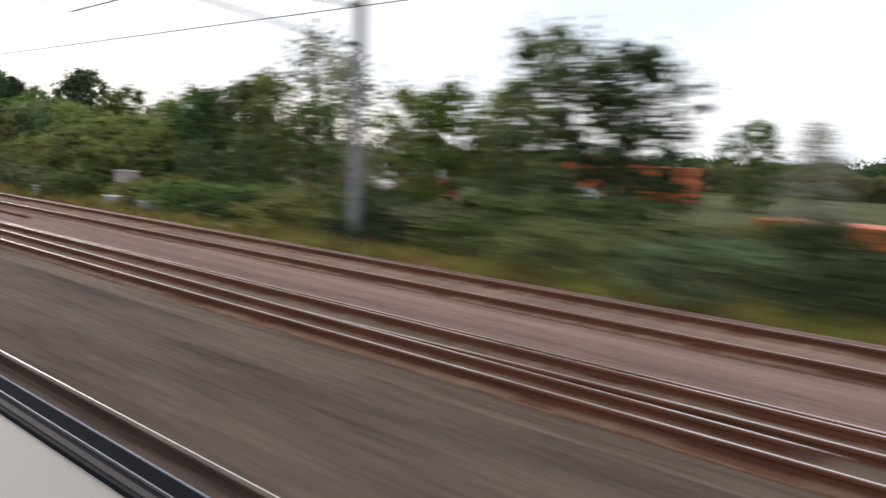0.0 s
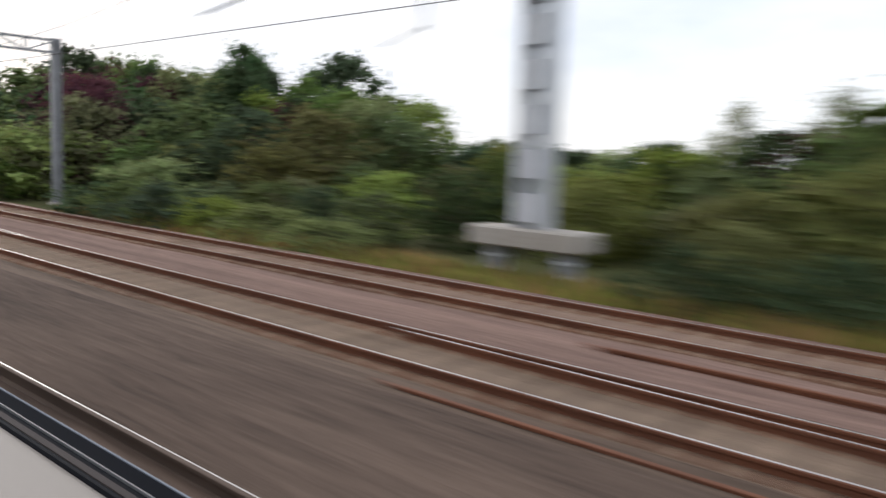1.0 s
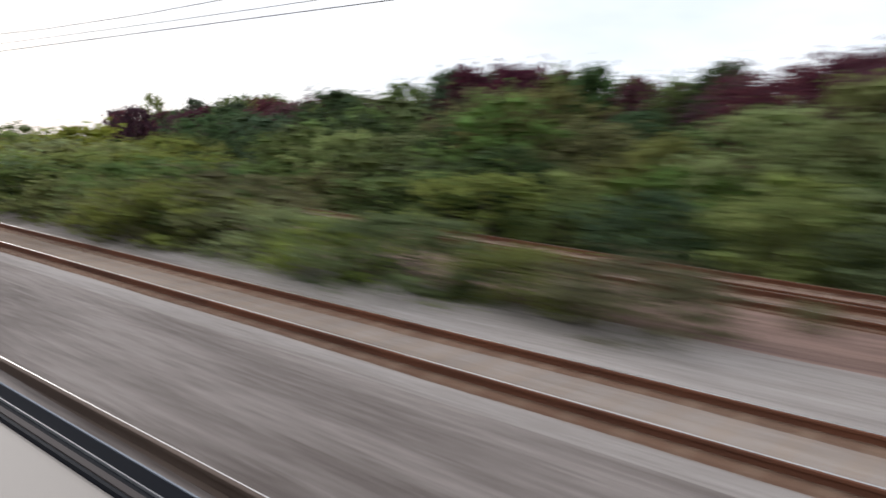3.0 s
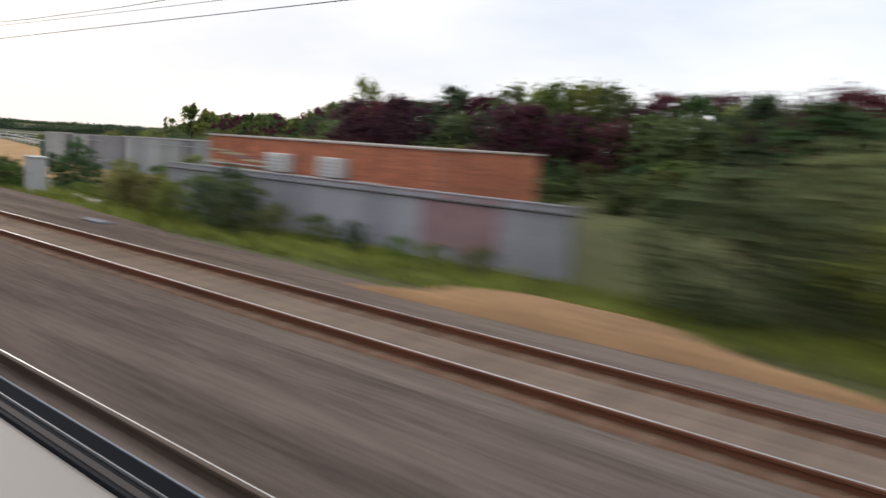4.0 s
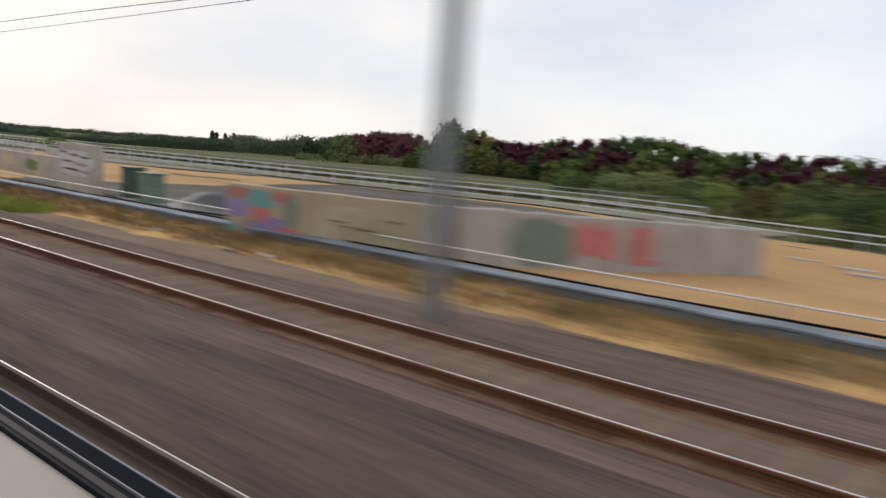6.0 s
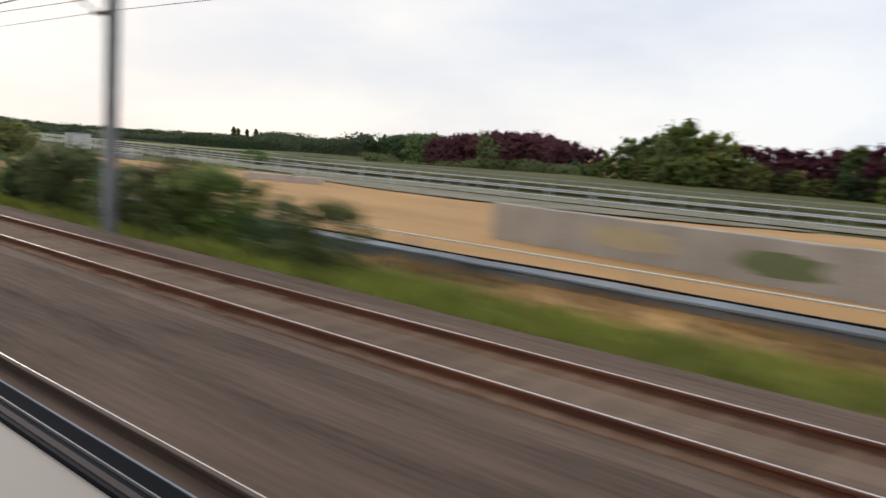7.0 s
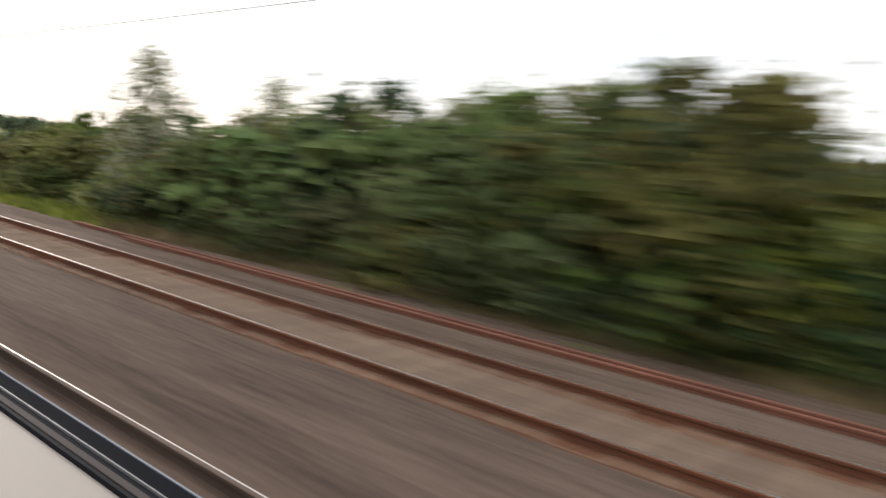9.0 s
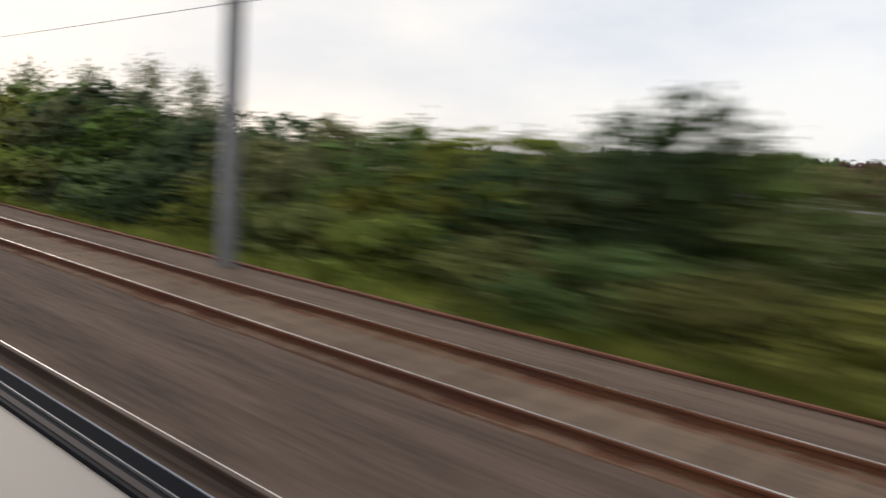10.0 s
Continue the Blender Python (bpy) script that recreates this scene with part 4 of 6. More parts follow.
for i in range(30):
    f = i / 29.0
    far_tree("red")(pick(MIDS), -350 - 170 * f, 120 + 106 * f + rng.uniform(-3, 3), rng.uniform(1.8, 3.0), 1.7)
wood("copper_wood", "dark red copper-leaved wood with green edges across the fields", FAR["red"])
# bushes in front of the yard
for k, x, y, h in (("bush_mid", -301.2, 10.7, 2.05), ("bush_olive", -302.1, 10.9, 1.9), ("bush_mid", -300.3, 10.6, 1.7), ("bush_mid", -304.3, 10.8, 1.6), ("bush_dark", -303.5, 10.5, 1.3), ("bush_light", -305.1, 10.9, 1.2),
                   ("bush_mid", -307.7, 10.8, 1.6), ("bush_olive", -306.4, 10.9, 0.9), ("bush_light", -308.9, 10.8, 0.9), ("bush_mid", -310.3, 11.0, 0.85), ("bush_olive", -311.8, 11.0, 1.3), ("bush_dark", -312.8, 10.7, 1.7),
                   ("shrub_olive", -314.4, 10.9, 2.4), ("bush_dark", -313.6, 10.5, 1.9), ("bush_mid", -315.4, 10.7, 1.8), ("bush_light", -316.6, 10.8, 1.5), ("bush_mid", -299.2, 10.5, 1.1), ("bush_light", -297.9, 10.4, 1.2)):
    put(k, x, y, h, 0.85)
for k, x, y, h in (("bush_mid", -297.0, 10.5, 1.7), ("bush_olive", -294.8, 10.6, 2.0), ("bush_light", -293.7, 10.7, 1.9), ("bush_mid", -293.0, 10.9, 1.7), ("bush_dark", -290.4, 10.3, 1.3), ("bush_mid", -288.8, 10.2, 1.5),
                   ("bush_mid", -300.7, 11.2, 1.6), ("bush_mid", -303.0, 11.2, 1.3), ("bush_mid", -307.2, 10.4, 1.0), ("bush_dark", -308.1, 10.4, 1.1), ("bush_light", -297.4, 11.0, 1.3), ("bush_mid", -296.2, 10.6, 1.5), ("bush_mid", -294.2, 10.3, 1.5), ("bush_dark", -295.4, 11.1, 1.6), ("bush_light", -274.0, 12.0, 1.0), ("bush_olive", -276.4, 12.0, 1.1), ("bush_mid", -269.4, 10.0, 1.8), ("bush_olive", -270.6, 10.4, 1.7), ("bush_mid", -272.0, 10.6, 1.5), ("bush_light", -268.2, 10.2, 0.8)):
    put(k, x, y, h, 0.85)
HEDGE_H = [(-317, 1.2), (-319.7, 1.25), (-321.6, 1.5), (-324, 1.25), (-326, 1.65), (-329, 1.5), (-332, 1.45), (-336, 2.1), (-338, 2.2)]
rowof([("bush_mid", 2), ("bush_light", 3), ("bush_yellow", 4), ("bush_olive", 1)], -317.5, -337, 0.5, 11.2, 0.25, lambda x: 1.05 * lerp(x, HEDGE_H), 0.8)
rowof([("bush_mid", 2), ("bush_light", 3), ("bush_yellow", 5)], -317.0, -337, 0.6, lambda x: lerp(x, [(-317, 10.7), (-321, 9.9), (-326, 9.75), (-331, 10.5), (-337, 10.7)]), 0.15, lambda x: 0.7 * lerp(x, HEDGE_H), 0.9)
# dense lineside growth in the last two seconds
LATE_H = [(-316, 1.6), (-330, 1.6), (-336, 1.75), (-339, 1.5), (-342.2, 1.3), (-344, 1.9), (-346, 2.0), (-348, 2.1), (-349.5, 2.8), (-352, 3.0), (-354, 3.3), (-356, 4.3), (-358.5, 3.3), (-361, 3.7), (-363, 4.2), (-366, 4.1), (-371, 3.7), (-374, 3.3), (-377, 3.4), (-379, 2.6), (-381.3, 3.0), (-384, 2.6), (-386, 2.9), (-389, 2.3), (-391, 1.9), (-394, 1.8), (-396, 2.1), (-398, 2.2), (-400, 2.9), (-402, 3.1), (-407, 2.9), (-412, 3.2), (-418, 3.2), (-426, 4.2), (-520, 4.0)]
rowof(LOW, -337, -455, 1.2, lambda x: lerp(x, [(-337, 10.7), (-342, 11.1), (-350, 11.4), (-366, 11.2), (-374, 11.4), (-390, 11.2), (-398, 10.7), (-455, 10.7)]), 0.3, lambda x: 0.3 * lerp(x, LATE_H) + 0.55, 1.15)
rowof(LOW + MIDS[:2], -337, -460, 1.35, lambda x: lerp(x, [(-337, 11.9), (-350, 12.5), (-366, 12.3), (-374, 12.5), (-455, 12.6)]), 0.5, lambda x: 0.75 * lerp(x, LATE_H) + 0.15, 1.0)
rowof(MIDS, -343, -470, 1.5, 13.3, 0.6, lambda x: 1.0 * lerp(x, LATE_H))
rowof([("tree_airy", 1)], -357, -384, 3.0, 14.5, 0.6, lambda x: 1.15 * lerp(x, LATE_H))
rowof(MIDS, -353, -490, 3.4, 18.0, 1.5, lambda x: 0.9 * lerp(x, LATE_H))
for k, x, y, h in (("shrub_dark", -355.6, 12.6, 4.6), ("shrub_dark", -403.0, 13.0, 3.5), ("tree_airy", -424.0, 14.5, 5.2), ("tree_airy", -421.0, 14.8, 4.8),
                   ("tree_airy", -375.0, 13.5, 4.4), ("shrub_mid", -365.5, 12.8, 3.9), ("shrub_olive", -370.0, 12.6, 3.8), ("tree_airy", -430.0, 15.0, 5.2), ("tree_airy", -436.0, 15.0, 5.4), ("shrub_mid", -351.5, 12.8, 3.1), ("tree_airy", -377.2, 11.0, 4.9), ("shrub_mid", -363.6, 13.0, 4.0), ("shrub_olive", -367.4, 13.0, 3.9)):
    put(k, x, y, h)
for k, x, y, h in (("shrub_mid", -362.7, 13.0, 4.4), ("shrub_olive", -364.5, 13.2, 4.3), ("shrub_mid", -361.3, 13.0, 4.0), ("shrub_mid", -366.3, 13.0, 3.9), ("shrub_mid", -360.2, 12.9, 3.4), ("shrub_light", -373.3, 13.0, 3.7)):
    put(k, x, y, h, 0.9)
for k, x, y, h in (("shrub_dark", -401.9, 12.9, 3.9), ("shrub_mid", -385.4, 13.0, 3.1), ("shrub_olive", -381.3, 12.9, 3.5), ("shrub_mid", -378.8, 13.2, 2.7), ("shrub_olive", -376.9, 13.6, 2.7), ("shrub_mid", -380.2, 14.6, 2.8), ("shrub_mid", -378.0, 15.0, 2.9)):
    put(k, x, y, h, 0.8)
rowof(MIDS, -341, -356, 0.9, 24.5, 0.6, 2.55, 0.9)
for x, y, h, w in ((-344.7, 18.5, 7.7, 1.35), (-345.6, 18.8, 5.8, 1.2), (-343.6, 18.7, 6.0, 1.2)):
    put("tree_birch", x, y, h, w)
put("tree_airy", -344.4, 18.4, 4.2, 1.3)
for x, y, h in ((-341.6, 11.2, 1.2), (-343.8, 11.1, 1.3), (-345.6, 10.9, 1.5), (-347.3, 11.2, 1.6), (-349.0, 11.0, 1.3)):
    put("bush_yellow", x, y, h)
# poplars far off
for dx, h in ((0, 17.0), (6, 15.5), (18, 15.0), (30, 16.0), (47, 11.5), (57, 12.0)):
    put("poplar", -1160 + dx, 596 + 0.4 * dx, h, 1.7)


def far_belt(name, label, pts, hgt, count, size, leaf, depth):
    """A far belt of trees as one mass of leaf clumps along a line of points."""
    g = np.random.default_rng(len(label))
    P = np.array(pts, float)
    seg = np.linalg.norm(np.diff(P, axis=0), axis=1)
    cum = np.concatenate([[0], np.cumsum(seg)])
    d = g.uniform(0, cum[-1], count)
    x = np.interp(d, cum, P[:, 0]) + g.uniform(-depth, depth, count)
    y = np.interp(d, cum, P[:, 1]) + g.uniform(-depth, depth, count)
    hh = np.array([hgt * (0.72 + 0.55 * noise.noise(Vector((a * 0.03, 3.3, 1))) + 0.3 * noise.noise(Vector((a * 0.13, 1.3, 9)))) for a in d])
    z = np.array([ground_z(a, b) for a, b in zip(x, y)]) + hh * 0.89 * g.uniform(0, 1, count) ** 0.5
    c = np.stack([x, y, z], 1)
    nrm = g.normal(size=(count, 3)) + np.array([0, -0.4, 0.6])
    nrm /= np.linalg.norm(nrm, axis=1)[:, None]
    u = np.cross(nrm, g.normal(size=(count, 3)))
    u /= np.linalg.norm(u, axis=1)[:, None]
    v = np.cross(nrm, u)
    s = (size * g.uniform(0.6, 1.4, count))[:, None]
    Q = np.stack([c - u * s * 0.5, c + v * s * 0.4, c + u * s * 0.5, c - v * s * 0.4], 1).reshape(-1, 3)
    verts, faces = Q.tolist(), np.arange(count * 4).reshape(-1, 4).tolist()
    m = int(cum[-1] / (hgt * 0.35)) + 2
    b = len(verts)
    for i in range(m):
        e = cum[-1] * i / (m - 1)
        px, py = float(np.interp(e, cum, P[:, 0])), float(np.interp(e, cum, P[:, 1]))
        top = 0.85 * hgt * (0.72 + 0.55 * noise.noise(Vector((e * 0.03, 3.3, 1))) + 0.3 * noise.noise(Vector((e * 0.13, 1.3, 9))))
        gz = ground_z(px, py)
        for dy, zz in ((-depth * 0.6, -0.5), (-depth * 0.5, 0.6 * top), (0, top), (depth * 0.5, 0.6 * top), (depth * 0.6, -0.5)):
            verts.append((px, py + dy, gz + zz))
    for i in range(m - 1):
        for k in range(4):
            faces.append((b + i * 5 + k, b + i * 5 + k + 1, b + i * 5 + k + 6, b + i * 5 + k + 5))
    ob = mesh_ob(name, verts, faces, LEAF[leaf])
    return tagged(ob, label, "woodland", kind="stuff")


far_belt("far_woods", "low dark woods along the horizon beyond the fields", [(-2600, 560), (-1700, 640), (-1020, 600)], 9.0, 26000, 1.1, "dark", 12)
far_belt("far_woods", "dark woods along the horizon behind the yard", [(-1020, 600), (-800, 480), (-600, 430), (-420, 420), (-200, 380), (60, 330)], 11.0, 36000, 0.9, "dark", 14)
far_belt("valley_wood", "dark green wood low in the valley beyond the fields", [(-1150, 250), (-950, 230), (-800, 235), (-700, 270), (-640, 300)], 10.5, 16000, 0.8, "dark", 8)
far_belt("field_wood", "dark green rounded wood at the edge of the fields", [(-930, 470), (-800, 395), (-690, 318), (-600, 262), (-542, 250)], 12.5, 20000, 1.0, "dark", 9)
far_belt("wood_hedge", "green undergrowth along the edge of the red wood", [(-350, 118), (-400, 152), (-460, 190), (-530, 236)], 3.4, 7000, 0.7, "mid", 3)
far_belt("roadside_scrub", "low scrub and weeds beside the access road", [(-250, 46.5), (-268, 49), (-290, 48), (-330, 47.5), (-400, 58)], 0.75, 5000, 0.3, "olive", 1.4)
far_belt("near_hedgerow", "grey-green hedgerow beyond the open ground", [(60, 75), (10, 72), (-30, 70), (-70, 66), (-140, 60)], 2.6, 5000, 0.8, "olive", 3)

# ---------- ground patches ----------
XS = lambda a, b, st=3.0: [a - st * k for k in range(int((a - b) / st) + 1)]
strip("sandy_yard", XS(-196, -346), lambda x: lerp(x, [(-196, 14.2), (-326, 14.2), (-331, 18.5), (-346, 24.0)]), lambda x: lerp(x, [(-196, 24), (-222, 29.5), (-240, 33), (-264, 39), (-290, 37), (-330, 36), (-346, 31)]), lambda x, y: -0.33 + yard_dip(x, y), SAND, "flat yard of bare orange-yellow sand", "sand", 30, 0.05)
HEAP = [(-159.2, 8.8), (-161.5, 9.6), (-163.5, 10.5), (-165.5, 10.5), (-167.0, 9.4), (-168.6, 8.8)]
strip("gravel_yard", XS(-251, -279, 2.0), lambda x: 15.6, lambda x: lerp(x, [(-251, 33.5), (-264, 37.5), (-279, 37.0)]), lambda x, y: -0.285 + yard_dip(x, y), GRAVEL, "patch of dark grey gravel between the walls and the road", "gravel", 20, 0.05)
strip("sand_heap", XS(-159.2, -168.6, 0.5), lambda x: 8.7, lambda x: lerp(x, HEAP), lambda x, y: -0.15 - 0.2 * max(0.0, 1 - (y - 8.7) / 0.2) + 0.28 * math.sin(math.pi * min(1.0, max(0.0, (y - 8.6) / max(0.1, lerp(x, HEAP) - 8.6)))) * min(1.0, (lerp(x, HEAP) - 8.6) / 1.6), HEAP_SAND, "spread sand beside the ballast", "sand", 8, 0.06)
strip("soil_verge", XS(-194, -286), lambda x: ballast_edge(x) + 0.1 + 0.5 * noise.noise(Vector((x * 0.2, 0, 0))), lambda x: 14.3, -0.315, SOIL, "trodden pinkish-brown soil and stones beside the ballast", "soil", 6, 0.04)


def dry_edge(x):
    return lerp(x, [(-196, 12.9), (-222, 12.75), (-230, 11.4), (-240, 10.4), (-286, 10.0)]) + 0.55 * noise.noise(Vector((x * 0.22, 0, 0))) + 0.3 * noise.noise(Vector((x * 0.7, 0, 3)))


strip("dry_verge", XS(-196, -286, 0.75), dry_edge, lambda x: 14.4, lambda x, y: -0.288 - 0.07 * max(0.0, 1 - (y - dry_edge(x)) / 0.6) + 0.03 * noise.noise(Vector((x * 1.3, y * 2.0, 9))), DRY, "strip of dry yellow grass and soil", "grass", 9, 0.03)
sheet("crop_field", [-400 - 20.0 * k for k in range(15)], [84 + 8 * k for k in range(18)], ground_z, FIELD, "green and yellow hillside field beyond the access road", "field", 0.14)
sheet("wheat_field", [-318 - 6.0 * k for k in range(16)], [140 + 8 * k for k in range(16)], lambda x, y: ground_z(x, y) + 4.2 * (lambda f: f * f * (3 - 2 * f))(min(1.0, max(0.0, (y - 144) / 60.0))), WHEAT, "ripe golden wheat field beyond the yard", "field", 0.12)
sheet("wheat_field", [-200 - 20.0 * k for k in range(8)], [200 + 20 * k for k in range(9)], ground_z, WHEAT, "ripe golden wheat field far beyond the line", "field", 0.15)
strip("pale_slab", XS(-308, -311.5, 0.5), lambda x: 19.6 + 0.5 * noise.noise(Vector((x, 0, 2))), lambda x: 22.6 + 0.7 * noise.noise(Vector((x, 4, 2))), -0.275, CONCRETE, "patch of pale concrete spread on the sand", "pavement", 4, 0.02)
strip("fence_soil", XS(-194, -218, 0.75), lambda x: lerp(x, [(-194, 15.4), (-205, 19.6), (-218, 25.2)]) + 0.8 * noise.noise(Vector((x * 0.4, 0, 6))), lambda x: lerp(x, [(-225.1, 27.4), (-192.2, 22.2)]), lambda x, y: -0.27 + yard_dip(x, y) - 0.09 * max(0.0, 1 - (y - lerp(x, [(-194, 15.4), (-205, 19.6), (-218, 25.2)])) / 1.2) + 0.05 * noise.noise(Vector((x, y, 2))), DRY, "brown soil and dry weeds along the foot of the fence", "soil", 10, 0.03)
strip("access_road", XS(-250, -470, 5), lambda x: lerp(x, [(-215, 30), (-240, 34), (-264, 40), (-290, 39), (-330, 38), (-470, 60)]), lambda x: lerp(x, [(-215, 33), (-240, 38), (-264, 45), (-290, 44.5), (-330, 44), (-470, 67)]), -0.30, ROADM, "pale concrete access road behind the yard", "road", 4, 0.03)
strip("yard_apron", XS(-288, -324), lambda x: 36.6 - 4.5 * math.sin(math.pi * (-288 - x) / 36.0) ** 0.7 if -324 < x < -288 else 36.6, lambda x: 37.2, -0.26, ROADM, "pale concrete apron at the yard's edge", "pavement", 3, 0.02)


def grass(name, label, xa, xb, ya, yb, count, h, m, lift=-0.34):
    g = np.random.default_rng(count)
    x, y = g.uniform(xb, xa, count), g.uniform(ya, yb, count)
    a = g.uniform(0, 6.283, count)
    hh = h * g.uniform(0.5, 1.3, count)
    w = 0.035 + 0.04 * g.uniform(0, 1, count)
    lean = g.normal(size=(count, 2)) * h * 0.35
    c = np.stack([x, y, np.full(count, lift)], 1)
    d = np.stack([np.cos(a) * w, np.sin(a) * w, np.zeros(count)], 1)
    tip = c + np.stack([lean[:, 0], lean[:, 1], hh], 1)
    P = np.stack([c - d, c + d, tip], 1).reshape(-1, 3)
    ob = mesh_ob(name, P.tolist(), np.arange(count * 3).reshape(-1, 3).tolist(), m)
    return tagged(ob, label, "grass", kind="stuff")


strip("brown_verge", XS(-324, -378), lambda x: ballast_edge(x) + 0.3, lambda x: 12.0, -0.335, BROWN_VERGE, "strip of brown soil and dead stems under the bushes", "soil", 6, 0.05)
grass("dead_stems", "dead brown stems at the foot of the bushes", -338, -377, 9.3, 10.9, 5000, 0.32, DEAD)
for xa, xb in ((-284, -325), (-377, -470)):
    strip("green_verge", XS(xa, xb), lambda x: ballast_edge(x) + 0.35 + 0.12 * noise.noise(Vector((x * 0.3, 0, 5))), lambda x: 12.0, -0.33, GREEN_VERGE, "strip of bright green grass between ballast and bushes", "grass", 6, 0.05)
strip("meadow", XS(-336, -351, 1.5), lambda x: 12.1, lambda x: 23.5, -0.31, GREEN_VERGE, "patch of bright green meadow behind the bushes", "grass", 8, 0.08)
grass("meadow_grass", "long yellow-green meadow grass", -337, -350, 12.0, 22.0, 9000, 0.55, GRASSM)
grass("verge_grass", "bright green uncut grass beside the ballast", -262, -317, 9.2, 10.9, 11000, 0.28, GRASSM)
grass("verge_grass", "tufts of green grass under the bushes", -317, -342, 10.0, 11.0, 4500, 0.28, GRASSM)
grass("verge_grass", "bright green grass along the ballast", -376, -446, 9.2, 11.0, 13000, 0.28, GRASSM)
grass("verge_grass", "green and yellow grass at the foot of the thicket", 14, -70, 12.5, 14.2, 7000, 0.3, GRASSM)
grass("dry_grass", "dry brown grass stalks at the foot of the thicket", 14, -70, 12.3, 14.4, 5000, 0.35, DRY)
grass("verge_grass", "thin green grass by the sheet fence", -160, -197, 10.8, 13.4, 4200, 0.24, GRASSM, -0.36)
grass("dry_grass", "tufts of dry yellow grass along the cable trough", -222, -290, 10.8, 14.3, 6000, 0.2, DRY, -0.3)
grass("dead_stems", "brown dead stems and weeds beside the cable trough", -194, -282, 11.2, 13.0, 3000, 0.2, DEAD, -0.3)
grass("verge_grass", "low green grass tufts at the foot of the cable trough", -194, -206, 12.2, 13.0, 520, 0.15, GRASSM, -0.31)
grass("verge_grass", "sparse green tufts beside the cable trough", -228, -236, 11.6, 12.6, 500, 0.16, GRASSM, -0.31)

# ---------- overhead line ----------


def h_section(x, y, w, z0, z1, bm=None):
    """An upright H-shaped steel section as one closed shape."""
    bm = bm or bmesh.new()
    a, t, u = w / 2, 0.022, 0.011
    pts = [(-a, -a), (a, -a), (a, -a + t), (u, -a + t), (u, a - t), (a, a - t), (a, a), (-a, a), (-a, a - t), (-u, a - t), (-u, -a + t), (-a, -a + t)]
    lo = [bm.verts.new((x + p, y + q, z0)) for p, q in pts]
    hi = [bm.verts.new((x + p, y + q, z1)) for p, q in pts]
    for k in range(12):
        j = (k + 1) % 12
        bm.faces.new((lo[k], lo[j], hi[j], hi[k]))
    bm.faces.new(lo[::-1])
    bm.faces.new(hi)
    return bm


def mast(x, y, h=7.2, w=0.26, foot=-0.36, arm=True, label="grey steel overhead-line mast on a concrete foot", m=None):
    ob = thing("line_mast", pose(x, y, foot), label, "mast", "overhead line masts")
    part("foundation", box(-0.3, 0.3, -0.3, 0.3, -0.4, 0.1, 0.03), CONCRETE, ob, "concrete foot")
    part("base_plate", box(-0.22, 0.22, -0.22, 0.22, 0.1, 0.13, 0.004), GALV, ob)
    part("column", h_section(0, 0, w, 0.13, h), m or GALV, ob)
    if arm:
        z0 = 4.95 - foot
        yt = y_track2(x) - y
        bm = tube((0, -w / 2, z0 + 0.75), (0, yt + 0.2, z0 + 0.55), 0.025)
        add_tube(bm, (0, -w / 2, z0 - 0.25), (0, yt + 0.15, z0 + 0.5), 0.025)
        add_tube(bm, (0, yt + 0.9, z0 + 0.05), (0, yt - 0.35, z0 - 0.45), 0.016)
        part("cantilever", bm, GALV, ob)
        for zz in (z0 + 0.73, z0 - 0.2):
            b2 = bmesh.new()
            for k in range(5):
                add_tube(b2, (0, -w / 2 - 0.06 - 0.06 * k, zz), (0, -w / 2 - 0.09 - 0.06 * k, zz), 0.06, 0.05, 8)
            part("insulator", b2, INSUL, ob, "brown ribbed insulator")
    return ob


for x, y in ((-15.7, 13.7), (-112.9, 9.75), (-120.2, 10.2), (-152.5, 9.9), (-193.6, 11.2), (-245.05, 8.75), (-295.4, 9.15), (-355.6, 9.15), (-408.5, 8.2), (-463.0, 9.2)):
    if x in (-112.9, -355.6):
        mast(x, y, w=0.2, m=RUST_MAST, label="rust-brown steel overhead-line mast on a concrete foot")
    else:
        mast(x, y, w=0.2 if x > -20 else 0.28 if x > -130 else 0.24)


def ladder(bm, y0, y1, z0, z1, hw, n):
    """A boxed beam with stout chords and upright struts only."""
    for z in (z0, z1):
        add_box(bm, -hw, hw, min(y0, y1), max(y0, y1), z - 0.09, z + 0.09)
    for k in range(n + 1):
        yy = y0 + (y1 - y0) * k / n
        add_box(bm, -hw, hw, yy - 0.09, yy + 0.09, z0 + 0.09, z1 - 0.09)


def truss(bm, y0, y1, z0, z1, hw, n):
    for sx in (-hw, hw):
        for z in (z0, z1):
            add_tube(bm, (sx, y0, z), (sx, y1, z), 0.045, n=4)
        for k in range(n + 1):
            yy = y0 + (y1 - y0) * k / n
            add_tube(bm, (sx, yy, z0), (sx, yy, z1), 0.03, n=4)
            if k < n:
                yn = y0 + (y1 - y0) * (k + 1) / n
                add_tube(bm, (sx, yy, z0 if k % 2 else z1), (sx, yn, z1 if k % 2 else z0), 0.025, n=4)
    for k in range(n + 1):
        yy = y0 + (y1 - y0) * k / n
        for z in (z0, z1):
            add_tube(bm, (-hw, yy, z), (hw, yy, z), 0.025, n=4)


